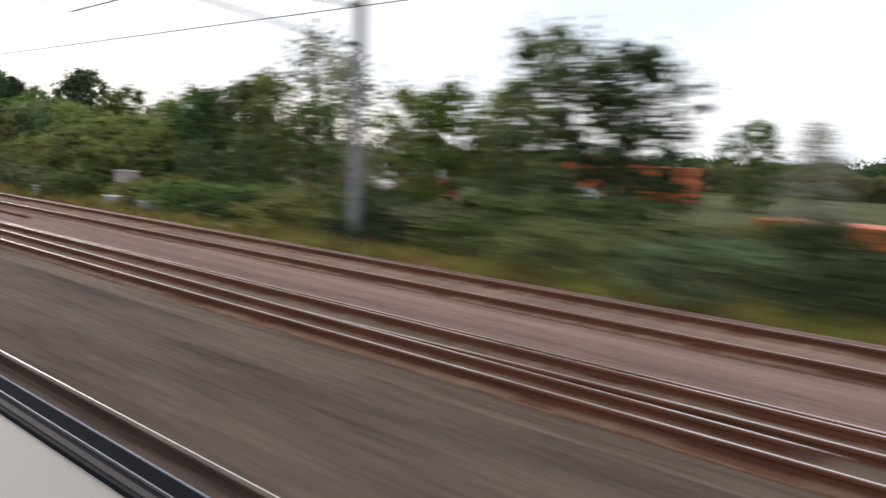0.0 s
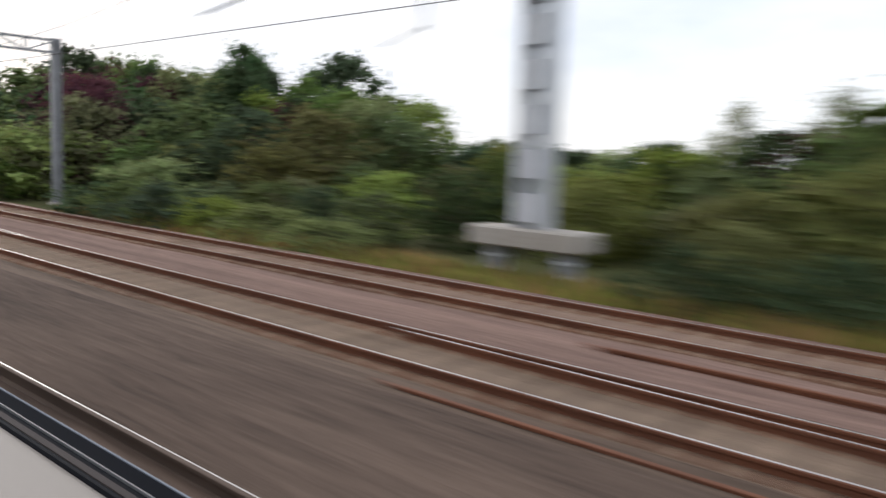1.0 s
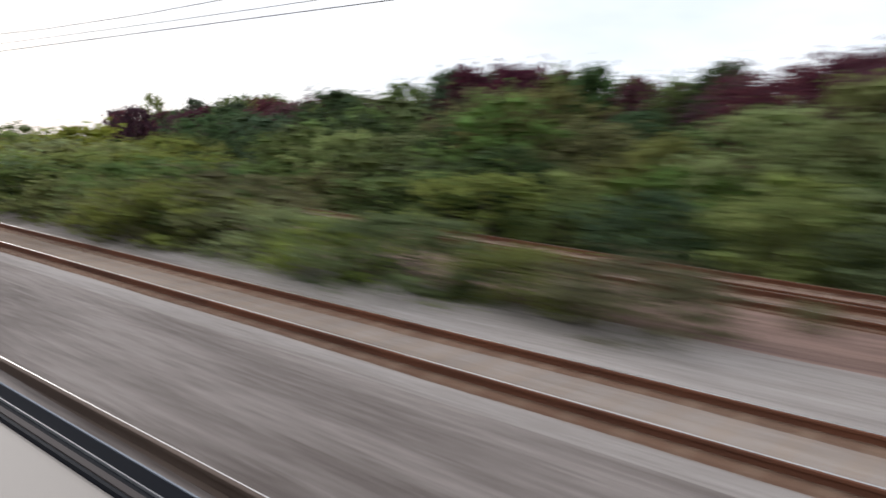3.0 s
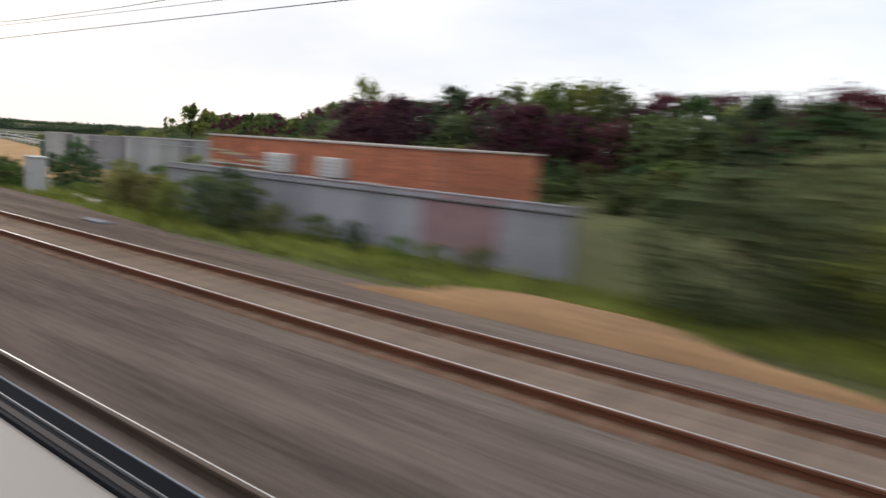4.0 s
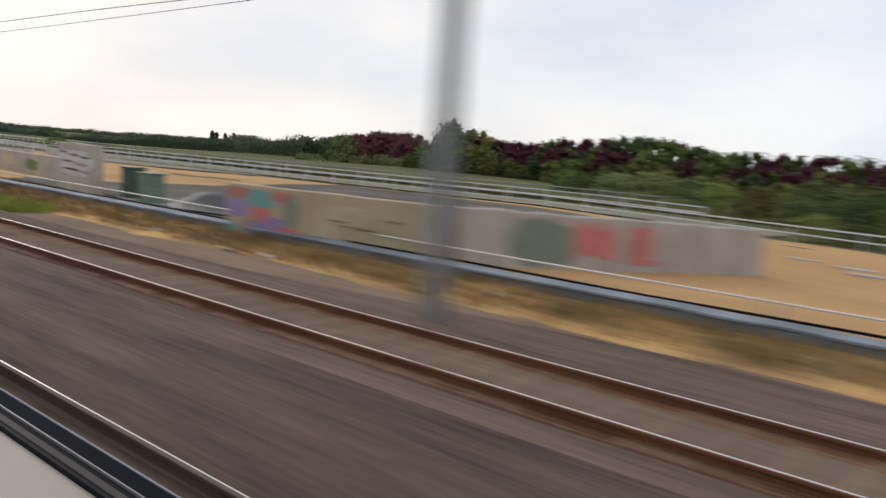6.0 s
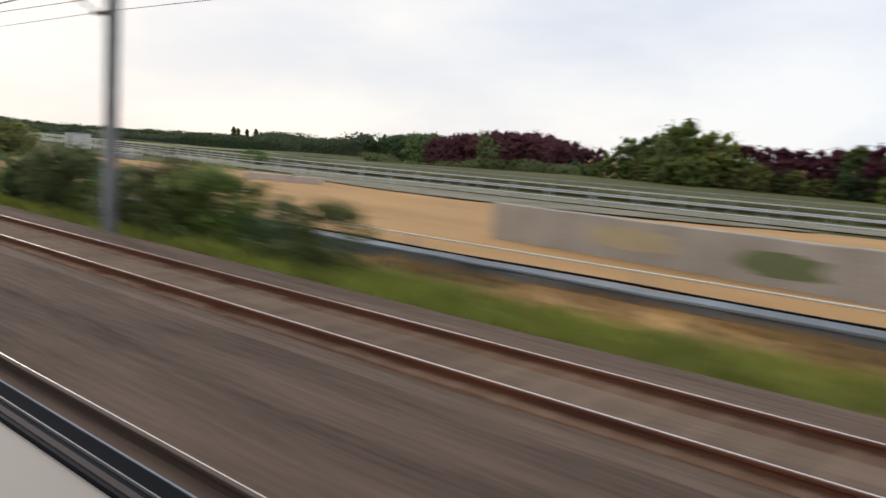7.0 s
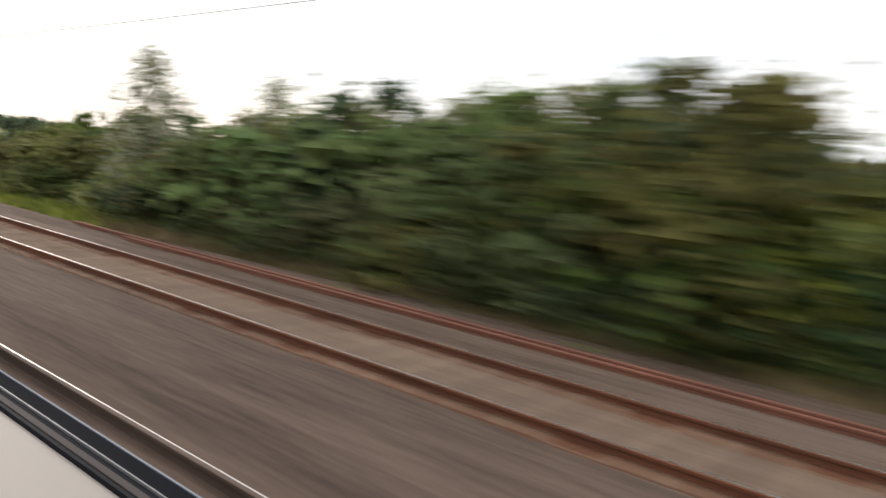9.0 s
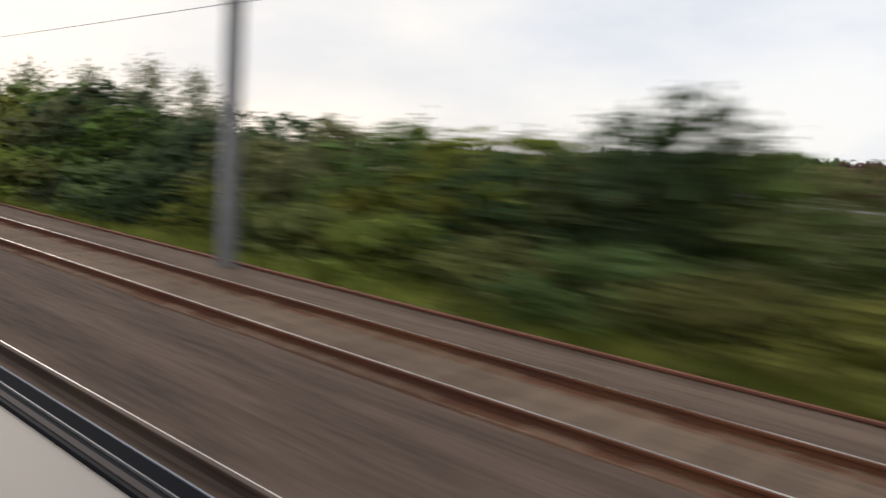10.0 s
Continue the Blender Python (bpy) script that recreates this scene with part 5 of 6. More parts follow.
def portal(x, y, h, w, beam0, beam1, label, heavy):
    """A column pair either side of all tracks, joined by a latticed beam."""
    ob = thing("portal_gantry", pose(x, 0, -0.36), label, "gantry", "overhead line gantries")
    for yy in (y, -4.6):
        bm = bmesh.new()
        if heavy:
            for sx in (-1, 1):
                add_box(bm, sx * w / 2 - 0.05, sx * w / 2 + 0.05, yy - w / 2, yy + w / 2, 1.15, h)
            for k in range(int((h - 1.2) / 0.95)):
                z = 1.3 + 0.95 * k
                add_box(bm, -w / 2 + 0.05, w / 2 - 0.05, yy - w / 2 + 0.01, yy - w / 2 + 0.03, z, z + 0.62)
                add_box(bm, -w / 2 + 0.05, w / 2 - 0.05, yy + w / 2 - 0.03, yy + w / 2 - 0.01, z, z + 0.62)
        else:
            h_section(0, yy, w, 0.1, h, bm)
        part("column", bm, GALV_LIGHT if heavy else GALV, ob, "boxed lattice column" if heavy else "")
        if heavy:
            part("foundation_beam", box(-1.45, 1.45, yy - 0.5, yy + 0.5, 0.72, 1.15, 0.04), CONCRETE, ob, "raised pale concrete beam")
            for sx in (-0.95, 0.95):
                part("support_leg", tube((sx, yy, -0.4), (sx, yy, 0.72), 0.27, n=12), GALV, ob, "round steel pile with bands")
                for zz in (0.15, 0.45):
                    part("leg_band", tube((sx, yy, zz), (sx, yy, zz + 0.07), 0.3, n=12), GALV_LIGHT, ob)
        else:
            part("foundation", box(-0.32, 0.32, yy - 0.32, yy + 0.32, -0.4, 0.1, 0.04), CONCRETE, ob, "concrete foot")
    bm = bmesh.new()
    if heavy:
        ladder(bm, y - 0.36, -4.24, beam0 + 0.36, beam1 + 0.36, 0.2, 15)
    else:
        truss(bm, y, -4.6, beam0 + 0.36, beam1 + 0.36, 0.18, 16)
    part("beam", bm, GALV, ob, "latticed steel beam over the tracks")
    for yt in (6.9, 10.45, 2.33):
        bm = tube((0, yt + 0.5, beam0 + 0.36), (0, yt + 0.5, 4.9), 0.04)
        add_tube(bm, (0, yt + 0.5, 5.0), (0, yt - 0.5, 4.5), 0.02)
        part("dropper_arm", bm, GALV, ob)
    return ob


portal(-50.2, 14.6, 7.85, 0.62, 6.0, 7.2, "heavy grey lattice gantry column on a raised concrete beam", True)
portal(-75.2, 14.6, 6.95, 0.34, 6.0, 6.5, "slim grey steel gantry with a light lattice beam", False)


def wire(name, label, pts, r=0.011):
    bm = bmesh.new()
    n = 5
    rings = []
    for p in pts:
        rings.append([bm.verts.new(Vector(p) + r * Vector((0, math.cos(2 * math.pi * k / n), math.sin(2 * math.pi * k / n)))) for k in range(n)])
    for a, b in zip(rings, rings[1:]):
        for k in range(n):
            bm.faces.new((a[k], a[(k + 1) % n], b[(k + 1) % n], b[k]))
    me = bpy.data.meshes.new(name)
    bm.to_mesh(me)
    bm.free()
    me.materials.append(WIRE)
    return tagged(new(name, me), label, "cable", "overhead wires", kind="structure")


SPANS = [60, 38, 11, -15.7, -50.2, -75.2, -112.9, -152.5, -193.2, -245.05, -295.4, -355.6, -408.5, -463.0, -516, -570, -620]


def sag(x, hi, lo):
    for a, b in zip(SPANS, SPANS[1:]):
        if b <= x <= a:
            f = (a - x) / (a - b)
            return hi - (hi - lo) * 4 * f * (1 - f)
    return hi


wx = [60 - 4.0 * k for k in range(171)]
WIRE_Z = [(60, 3.98), (-150, 4.02), (-180, 3.92), (-209, 3.78), (-230, 4.15), (-252, 4.36), (-315, 4.5), (-345, 4.85), (-620, 4.9)]
for yf in (y_track2, y_track1):
    wire("contact_wire", "thin dark contact wire over the track", [(x, yf(x), lerp(x, WIRE_Z)) for x in wx], 0.007)
    wire("catenary_wire", "sagging dark catenary wire above the contact wire", [(x, yf(x), lerp(x, WIRE_Z) + sag(x, 1.1, 0.3)) for x in wx], 0.006)

# feeder wire carried on the near side of the masts
FEED = [(-112.9, 9.6), (-152.5, 9.75), (-193.6, 11.05), (-245.05, 8.6), (-295.4, 9.0), (-355.6, 9.0), (-408.5, 8.05), (-463.0, 9.05)]
fpts = []
for (xa, ya), (xb, yb) in zip(FEED, FEED[1:]):
    for k in range(12):
        f = k / 12.0
        y = ya + (yb - ya) * f
        fpts.append((xa + (xb - xa) * f, y, 2.236 + 0.287 * y - 0.5 * f * (1 - f)))
wire("feeder_wire", "thin dark feeder wire carried along the masts", fpts, 0.007)
for x, y in FEED[:-1]:
    hook = thing("wire_bracket", pose(x, y, 2.236 + 0.287 * y), "small steel bracket holding a wire to the mast", "bracket", "wire brackets")
    part("arm", tube((0, 0.03, 0.0), (0, 0.06, 0.12), 0.02, n=6), GALV, hook)
    part("insulator", tube((0, 0.0, 0.0), (0, 0.035, 0.0), 0.05, 0.04, 8), INSUL, hook, "brown ribbed insulator")

# ---------- things by the line, first second ----------


def cabinet(x, y, w, d, h, m, label, z=-0.36, turn=0.0):
    ob = thing("trackside_cabinet", pose(x, y, z, 0, 0, turn), label, "cabinet", "trackside cabinets")
    part("plinth", box(-w / 2 - 0.04, w / 2 + 0.04, -d / 2 - 0.04, d / 2 + 0.04, -0.1, 0.12, 0.015), CONCRETE, ob)
    part("body", box(-w / 2, w / 2, -d / 2, d / 2, 0.12, h - 0.06, 0.015), m, ob)
    for k in (0, 1):
        dr = part("door", box(-w / 2 + 0.03 + k * (w / 2 - 0.02), -0.01 + k * (w / 2 - 0.02), -d / 2 - 0.018, -d / 2 - 0.002, 0.18, h - 0.12, 0.006), m, ob)
        part("handle", box(-0.06 + k * 0.09, -0.035 + k * 0.09, -d / 2 - 0.045, -d / 2 - 0.018, h * 0.5, h * 0.5 + 0.12, 0.004), GALV, dr)
    part("lid", box(-w / 2 - 0.05, w / 2 + 0.05, -d / 2 - 0.05, d / 2 + 0.05, h - 0.06, h, 0.015), m, ob)
    return ob


cabinet(-31.9, 15.6, 0.95, 0.6, 1.3, PINKBOX, "pinkish grey metal cabinet on a plinth among bushes")
cabinet(-28.9, 13.75, 0.85, 0.5, 0.5, WHITE, "low whitish box beside the verge")
cabinet(-26.2, 13.6, 0.8, 0.5, 0.5, CABINET, "low pale grey box beside the verge")
cabinet(-35.3, 13.6, 0.6, 0.45, 0.5, WHITE, "small white box at the foot of the thicket")
cabinet(-188.6, 12.2, 0.66, 0.5, 1.32, CABINET, "pale grey relay cabinet standing by the line")


def slabs(x, y, n, m, label, z=-0.36, half=0.9):
    ob = thing("slab_stack", pose(x, y, z), label, "stack")
    for k in range(n):
        part("slab", box(-half + 0.05 * k, half + 0.03 * k, -half / 3, half / 3, 0.09 * k, 0.09 * k + 0.08, 0.01), m, ob)
    return ob


slabs(-158.4, 9.2, 1, SHEET, "flat blue-grey slab lying by the sand", -0.14)
slabs(-177.6, 9.2, 1, SHEET, "small blue-grey slab on the ballast shoulder", -0.16, 0.5)
slabs(-197.2, 9.0, 1, SHEET, "small blue-grey slab on the ballast shoulder", -0.16, 0.4)
duct = thing("cable_duct", pose(-185.5, 12.6, -0.36, 0, 0, 167), "pale concrete duct cover half sunk in the grass", "cable trough")
for k in range(3):
    part("cover", box(-1.6 + k + 0.01, -0.6 + k - 0.01, -0.2, 0.2, -0.05, 0.13 + 0.01 * (k % 2), 0.012), COPING, duct)


def flat_sheet(x, y, L, W, turn, label):
    """A thin crumpled sheet with an uneven outline, lying on the ballast."""
    ob = thing("plastic_sheet", pose(x, y, -0.1, 0, 0, turn), label, "plastic sheet", "sheets between the tracks")
    g = np.random.default_rng(int(-x))
    n = 16
    ring = [(L / 2 * math.cos(2 * math.pi * k / n) * g.uniform(0.8, 1.1), W / 2 * math.sin(2 * math.pi * k / n) * g.uniform(0.8, 1.1)) for k in range(n)]
    vs = [(a, b, 0.03 + 0.015 * g.uniform(-1, 1)) for a, b in ring] + [(a, b, 0.0) for a, b in ring] + [(0, 0, 0.05), (0, 0, 0.0)]
    fs = [(k, (k + 1) % n, 2 * n) for k in range(n)] + [(k, k + n, (k + 1) % n + n, (k + 1) % n) for k in range(n)] + [((k + 1) % n + n, k + n, 2 * n + 1) for k in range(n)]
    mesh_ob("sheet", vs, fs, SHEET, parent=ob)
    return ob


for x, y, L in ((-158.9, 4.4, 0.9), (-177.4, 4.4, 0.7), (-221.1, 4.9, 0.8), (-229.1, 4.55, 0.7), (-255.0, 4.55, 0.9)):
    flat_sheet(x, y, L, 0.42, x * 31 % 40 - 20, "blue-grey plastic sheet lying between the tracks")
slabs(-21.0, 13.5, 2, PIPE, "pale slabs lying in the grass by the line")
for x, y, half in ((-246.7, 30.4, 0.5), (-244.8, 29.9, 0.6), (-237.6, 23.5, 0.45), (-249.5, 31.2, 0.45), (-244.2, 29.1, 0.5), (-326.5, 27.0, 0.4), (-324.2, 26.3, 0.45)):
    slabs(x, y, 1, PIPE, "pale slab lying flat on the sand", -0.36 + yard_dip(x, y), half)
for x, y in ((-343.6, 33.4), (-341.7, 33.9)):
    slabs(x, y, 5, CABINET, "stack of pale grey slabs at the edge of the yard", -0.33)
slabs(-333.6, 10.3, 1, PIPE, "pale slab lying at the foot of the hedge", -0.36)
crate = thing("crate", pose(-186.1, 14.3, -0.36, 0, 0, 14), "dull blue plastic crate half hidden in grass", "crate")
part("body", box(-0.42, 0.42, -0.3, 0.3, -0.04, 0.46, 0.03), BLUE_PLASTIC, crate)
part("rim", box(-0.45, 0.45, -0.33, 0.33, 0.4, 0.5, 0.015), BLUE_PLASTIC, crate)
for k in range(4):
    part("rib", box(-0.36 + 0.22 * k, -0.32 + 0.22 * k, -0.325, -0.302, 0.0, 0.4, 0.004), BLUETARP, crate)


def container(x, y, L, h, m, label, turn=0.0):
    ob = thing("container", pose(x, y, -0.36, 0, 0, turn), label, "container", "orange containers")
    part("floor_frame", box(-L / 2, L / 2, -1.0, 1.0, 0.0, 0.14, 0.01), RAIL_WEB, ob)
    bm = bmesh.new()
    n = int(L / 0.25)
    side = []
    for k in range(n):
        x0, x1 = -L / 2 + 0.06 + (L - 0.12) * k / n, -L / 2 + 0.06 + (L - 0.12) * (k + 0.8) / n
        o = 0.035 if k % 2 else 0.0
        side += [(x0, -0.97 + o), (x1, -0.97 + o)]
    ring = side + [(-x, -y) for x, y in side]
    lo = [bm.verts.new((x, y, 0.14)) for x, y in ring]
    hi = [bm.verts.new((x, y, h - 0.1)) for x, y in ring]
    for k in range(len(ring)):
        q = (k + 1) % len(ring)
        bm.faces.new((lo[k], lo[q], hi[q], hi[k]))
    part("ribbed_wall", bm, m, ob)
    part("roof", box(-L / 2, L / 2, -1.0, 1.0, h - 0.1, h, 0.02), m, ob)
    for sx in (-1, 1):
        for sy in (-1, 1):
            part("corner_post", box(sx * (L / 2 - 0.05) - 0.05, sx * (L / 2 - 0.05) + 0.05, sy * 0.96 - 0.05, sy * 0.96 + 0.05, 0.0, h + 0.01, 0.01), m, ob)
    return ob


container(-30.3, 46.6, 2.0, 2.6, ORANGE, "tall orange steel bin in the yard beyond scrub")
container(-25.0, 47.0, 4.6, 2.2, ORANGE, "orange ribbed steel container behind trees", 4)
container(-8.2, 28.0, 5.0, 0.8, ORANGE, "low orange skip-like container in rough grass", -3)


def car(x, y, m, label, turn):
    ob = thing("car", pose(x, y, -0.3, 0, 0, turn), label, "car", "parked cars")
    bm = bmesh.new()
    prof = [(-1.75, 0.25), (-1.8, 0.6), (-1.1, 0.72), (-0.7, 1.15), (0.75, 1.18), (1.25, 0.78), (1.78, 0.68), (1.8, 0.25)]
    ra = [bm.verts.new((a, -0.72, b)) for a, b in prof]
    rb = [bm.verts.new((a, 0.72, b)) for a, b in prof]
    for k in range(len(prof)):
        j = (k + 1) % len(prof)
        bm.faces.new((ra[k], ra[j], rb[j], rb[k]))
    bm.faces.new(ra[::-1])
    bm.faces.new(rb)
    bmesh.ops.recalc_face_normals(bm, faces=bm.faces)
    bmesh.ops.bevel(bm, geom=list(bm.edges), offset=0.05, segments=2, affect='EDGES')
    part("body", bm, m, ob)
    for sy in (-0.725, 0.725):
        part("side_window", box(-0.72, 0.85, sy - 0.008, sy + 0.008, 0.8, 1.08, 0.004), DARKGLASS, ob)
    for sx in (-1.1, 1.15):
        for sy in (-0.66, 0.66):
            w = part("wheel", tube((sx, sy - 0.09, 0.27), (sx, sy + 0.09, 0.27), 0.27, n=16), TYRE, ob)
            part("hub", tube((sx, sy - 0.1, 0.27), (sx, sy + 0.1, 0.27), 0.15, n=12), GALV, w)
    return ob


car(-33.4, 27.8, REDP, "red parked car half hidden by bushes", 8)
car(-29.5, 30.5, REDP, "red parked car beyond the scrub", -5)
car(-33.5, 30.0, WHITE, "white parked car beyond the scrub", 3)
car(-20.8, 31.0, CABINET, "silver grey parked car in the yard", 0)


def house(x, y, L, D, h, label, turn=0.0):
    ob = thing("house", pose(x, y, -0.36, 0, 0, turn), label, "house")
    part("wall", box(-L / 2, L / 2, -D / 2, D / 2, 0, h), WHITE, ob, "off-white rendered wall")
    bm = bmesh.new()
    pr = [(-D / 2 - 0.3, h), (D / 2 + 0.3, h), (0, h + 1.5)]
    a = [bm.verts.new((-L / 2 - 0.2, p, q)) for p, q in pr]
    b = [bm.verts.new((L / 2 + 0.2, p, q)) for p, q in pr]
    for k in range(3):
        j = (k + 1) % 3
        bm.faces.new((a[k], a[j], b[j], b[k]))
    bm.faces.new(a[::-1])
    bm.faces.new(b)
    part("roof", bm, TILE, ob)
    for k in range(3):
        for zz in (0.9, 2.9):
            if zz + 1.0 < h:
                wd = part("window", box(-L / 2 + L * (k + 0.5) / 3 - 0.45, -L / 2 + L * (k + 0.5) / 3 + 0.45, -D / 2 - 0.03, -D / 2 + 0.01, zz, zz + 1.0), WHITE, ob)
                part("pane", box(-L / 2 + L * (k + 0.5) / 3 - 0.38, -L / 2 + L * (k + 0.5) / 3 + 0.38, -D / 2 - 0.04, -D / 2 - 0.031, zz + 0.07, zz + 0.93), DARKGLASS, wd)
    part("door", box(-0.4, 0.4, -D / 2 - 0.04, -D / 2 + 0.01, 0, 0.85 * 2.1), REDP, ob)
    return ob


house(-55.5, 56.0, 4.6, 4.0, 2.9, "white rendered house beyond the trees", 6)
house(-6.0, 62.0, 12.0, 6.0, 3.2, "pale rendered building beyond the open ground", -4)

# ---------- sheet fence, brick hut and graffiti walls ----------


def panel_fence(name, label, p, q, h, m, step=0.9, z=-0.36, dull=None, z1=None, rails=()):
    """Upright sheets on posts from p to q."""
    p, q = Vector((*p, z)), Vector((*q, z))
    rise = 0.0 if z1 is None else z1 - z
    L = (q - p).length
    ob = thing(name, Matrix.Translation(p) @ Matrix.Rotation(math.atan2(q.y - p.y, q.x - p.x), 4, 'Z'), label, "fence")
    n = max(1, int(L / step))
    w = L / n
    # one folded sheet: flat ridges and troughs with sloping sides
    m8 = w / 8
    run = [(0.004, 0.0)]
    for k in range(4):
        run += [(m8 * (2 * k + 0.25), 0.0), (m8 * (2 * k + 0.5), 0.03), (m8 * (2 * k + 1.4), 0.03), (m8 * (2 * k + 1.65), 0.0)]
    run.append((w - 0.004, 0.0))
    c = len(run)
    vs = [(a, o, zz) for zz in (0.0, h) for a, o in run] + [(a, o + 0.012, zz) for zz in (0.0, h) for a, o in run]
    fs = []
    for k in range(c - 1):
        fs += [(k, k + 1, c + k + 1, c + k), (2 * c + k + 1, 2 * c + k, 3 * c + k, 3 * c + k + 1), (c + k, c + k + 1, 3 * c + k + 1, 3 * c + k), (k + 1, k, 2 * c + k, 2 * c + k + 1)]
    fs += [(0, c, 3 * c, 2 * c), (c - 1, 3 * c - 1, 4 * c - 1, 2 * c - 1)]
    me = bpy.data.meshes.new("panel")
    me.from_pydata(vs, [], fs)
    cap = bpy.data.meshes.new("cap")
    bm = box(0.003, w - 0.003, -0.02, 0.055, h + 0.002, h + 0.04, 0.006)
    bm.to_mesh(cap)
    bm.free()
    cap.materials.append(m)
    me2 = me.copy()
    me.materials.append(m)
    me2.materials.append(FENCE_DARK)
    for k in range(n):
        o = new("panel", me2 if dull and dull(p.x + k * w) else me)
        o.parent = ob
        o.location = (k * w, 0.01 * rng.uniform(-1, 1), rise * k / n)
        o.scale = (1, 1, 1 + 0.015 * rng.uniform(-1, 0))
        o2 = new("cap", cap)
        o2.parent = ob
        o2.location = o.location
    for k in range(0, n + 1, 3):
        part("post", box(k * w - 0.04, k * w + 0.04, 0.06, 0.14, rise * k / n - 0.3, rise * k / n + h + 0.06, 0.008), GALV, ob)
    # thin pale strips set just in front of the sheets
    for name_, s0, s1, z0, t in rails:
        dz = rise / L
        part(name_, sloped_bar(s0, s1, -0.055, -0.035, z0 + dz * s0, z0 + dz * s1, t), FENCE_STRIP, ob, "thin pale strip along the fence")
    return ob


def sloped_bar(s0, s1, y0, y1, za, zb, t):
    """A flat bar from za to zb."""
    bm = box(s0, s1, y0, y1, 0.0, t)
    for v in bm.verts:
        v.co.z += za + (zb - za) * (v.co.x - s0) / (s1 - s0)
    return bm


panel_fence("sheet_fence", "pale grey corrugated sheet steel fence round the yard", (-225.1, 27.6), (-192.2, 22.4), 2.2, FENCE, 0.95, -0.88, lambda x: -219.5 < x < -218.0 or -214.0 < x < -206.4 or -198.0 < x < -196.0, -0.5,
            (('base_rail', 4.5, 33.0, 0.03, 0.05), ('rail', 13.7, 18.8, 0.60, 0.035), ('rail', 15.2, 17.0, 0.70, 0.025), ('rail', 8.0, 14.9, 1.87, 0.03), ('top_rail', 0.0, 8.0, 2.235, 0.05), ('top_rail', 18.6, 33.2, 2.235, 0.05), ('rail', 22.0, 30.0, 1.9, 0.03)))
panel_fence("sheet_fence", "dull mauve-grey sheet fence along the brick hut", (-182.2, 13.7), (-167.0, 13.7), 1.52, FENCE_DULL, 0.95)

spray = thing("spray_painting", pose(-169.8, 13.68, -0.36), "faded rose spray paint across the sheet fence", "graffiti")
for k in range(4):
    blob_at = (-0.9 + 0.55 * k, 0.85 + 0.1 * (k % 2))
    part("paint_patch", box(blob_at[0] - 0.3, blob_at[0] + 0.3, -0.02, -0.012, blob_at[1] - 0.6, blob_at[1] + 0.55, 0.003), GRAF["rose"], spray)
cap = thing("fence_cable", pose(-174.4, 13.62, 1.02), "dark cable clipped along the sheet fence", "cable")
part("cable", tube((-7.7, 0, 0.0), (7.7, 0, 0.0), 0.028, n=8), WIRE, cap)
# brick hut
hut = thing("brick_hut", pose(-176.5, 16.8, -0.36), "long flat-roofed orange brick hut behind the sheet fence", "building")
HL, HD, HH = 10.0, 4.1, 2.46
core = part("wall", box(-HL / 2, HL / 2, -HD / 2, HD / 2, -0.1, HH), MORTAR, hut, "mortar bed of the brick walls")
verts, faces = [], []
cz, row = 1.16, 0
while cz < HH - 0.065:
    xx = -HL / 2 + (0.097 if row % 2 else 0.0)
    while xx < HL / 2 - 0.05:
        x1_ = min(xx + 0.185, HL / 2)
        b = len(verts)
        yb = -HD / 2 - 0.006
        for yv in (yb + 0.005, yb):
            verts += [(xx, yv, cz), (x1_, yv, cz), (x1_, yv, cz + 0.056), (xx, yv, cz + 0.056)]
        faces += [(b + 4, b + 5, b + 6, b + 7), (b, b + 1, b + 5, b + 4), (b + 1, b + 2, b + 6, b + 5), (b + 2, b + 3, b + 7, b + 6), (b + 3, b, b + 4, b + 7)]
        xx += 0.194
    cz += 0.065
    row += 1
tagged(mesh_ob("bricks", verts, faces, BRICK, parent=hut, label="courses of orange-red brick"), kind="stuff")
verts, faces = [], []
cz, row = 1.16, 0
while cz < HH - 0.065:
    yy = -HD / 2 + (0.097 if row % 2 else 0.0)
    while yy < HD / 2 - 0.05:
        y1_ = min(yy + 0.185, HD / 2)
        b = len(verts)
        verts += [(HL / 2 + 0.006, yy, cz), (HL / 2 + 0.006, y1_, cz), (HL / 2 + 0.006, y1_, cz + 0.056), (HL / 2 + 0.006, yy, cz + 0.056)]
        faces.append((b, b + 1, b + 2, b + 3))
        yy += 0.194
    cz += 0.065
    row += 1
tagged(mesh_ob("bricks", verts, faces, BRICK, parent=hut), kind="stuff")
part("coping", box(-HL / 2 - 0.06, HL / 2 + 0.06, -HD / 2 - 0.07, HD / 2 + 0.07, HH, HH + 0.06, 0.012), COPING, hut, "thin pale coping")
for cx_ in (-1.0, 1.3):
    vb = part("vent_box", box(cx_ - 0.42, cx_ + 0.42, -HD / 2 - 0.42, -HD / 2 - 0.008, 1.55, 2.08, 0.02), WHITE, hut, "off-white cooling unit on the wall")
    for k in range(4):
        part("slat", box(cx_ - 0.36, cx_ + 0.36, -HD / 2 - 0.435, -HD / 2 - 0.421, 1.62 + 0.1 * k, 1.67 + 0.1 * k), CABINET, vb)
for zz, l0, l1 in ((1.62, -4.95, -1.7), (1.48, -4.95, 3.1)):
    part("pipe", tube((l0, -HD / 2 - 0.05, zz), (l1, -HD / 2 - 0.05, zz), 0.035, n=8), PIPE, hut, "pale pipe along the wall")


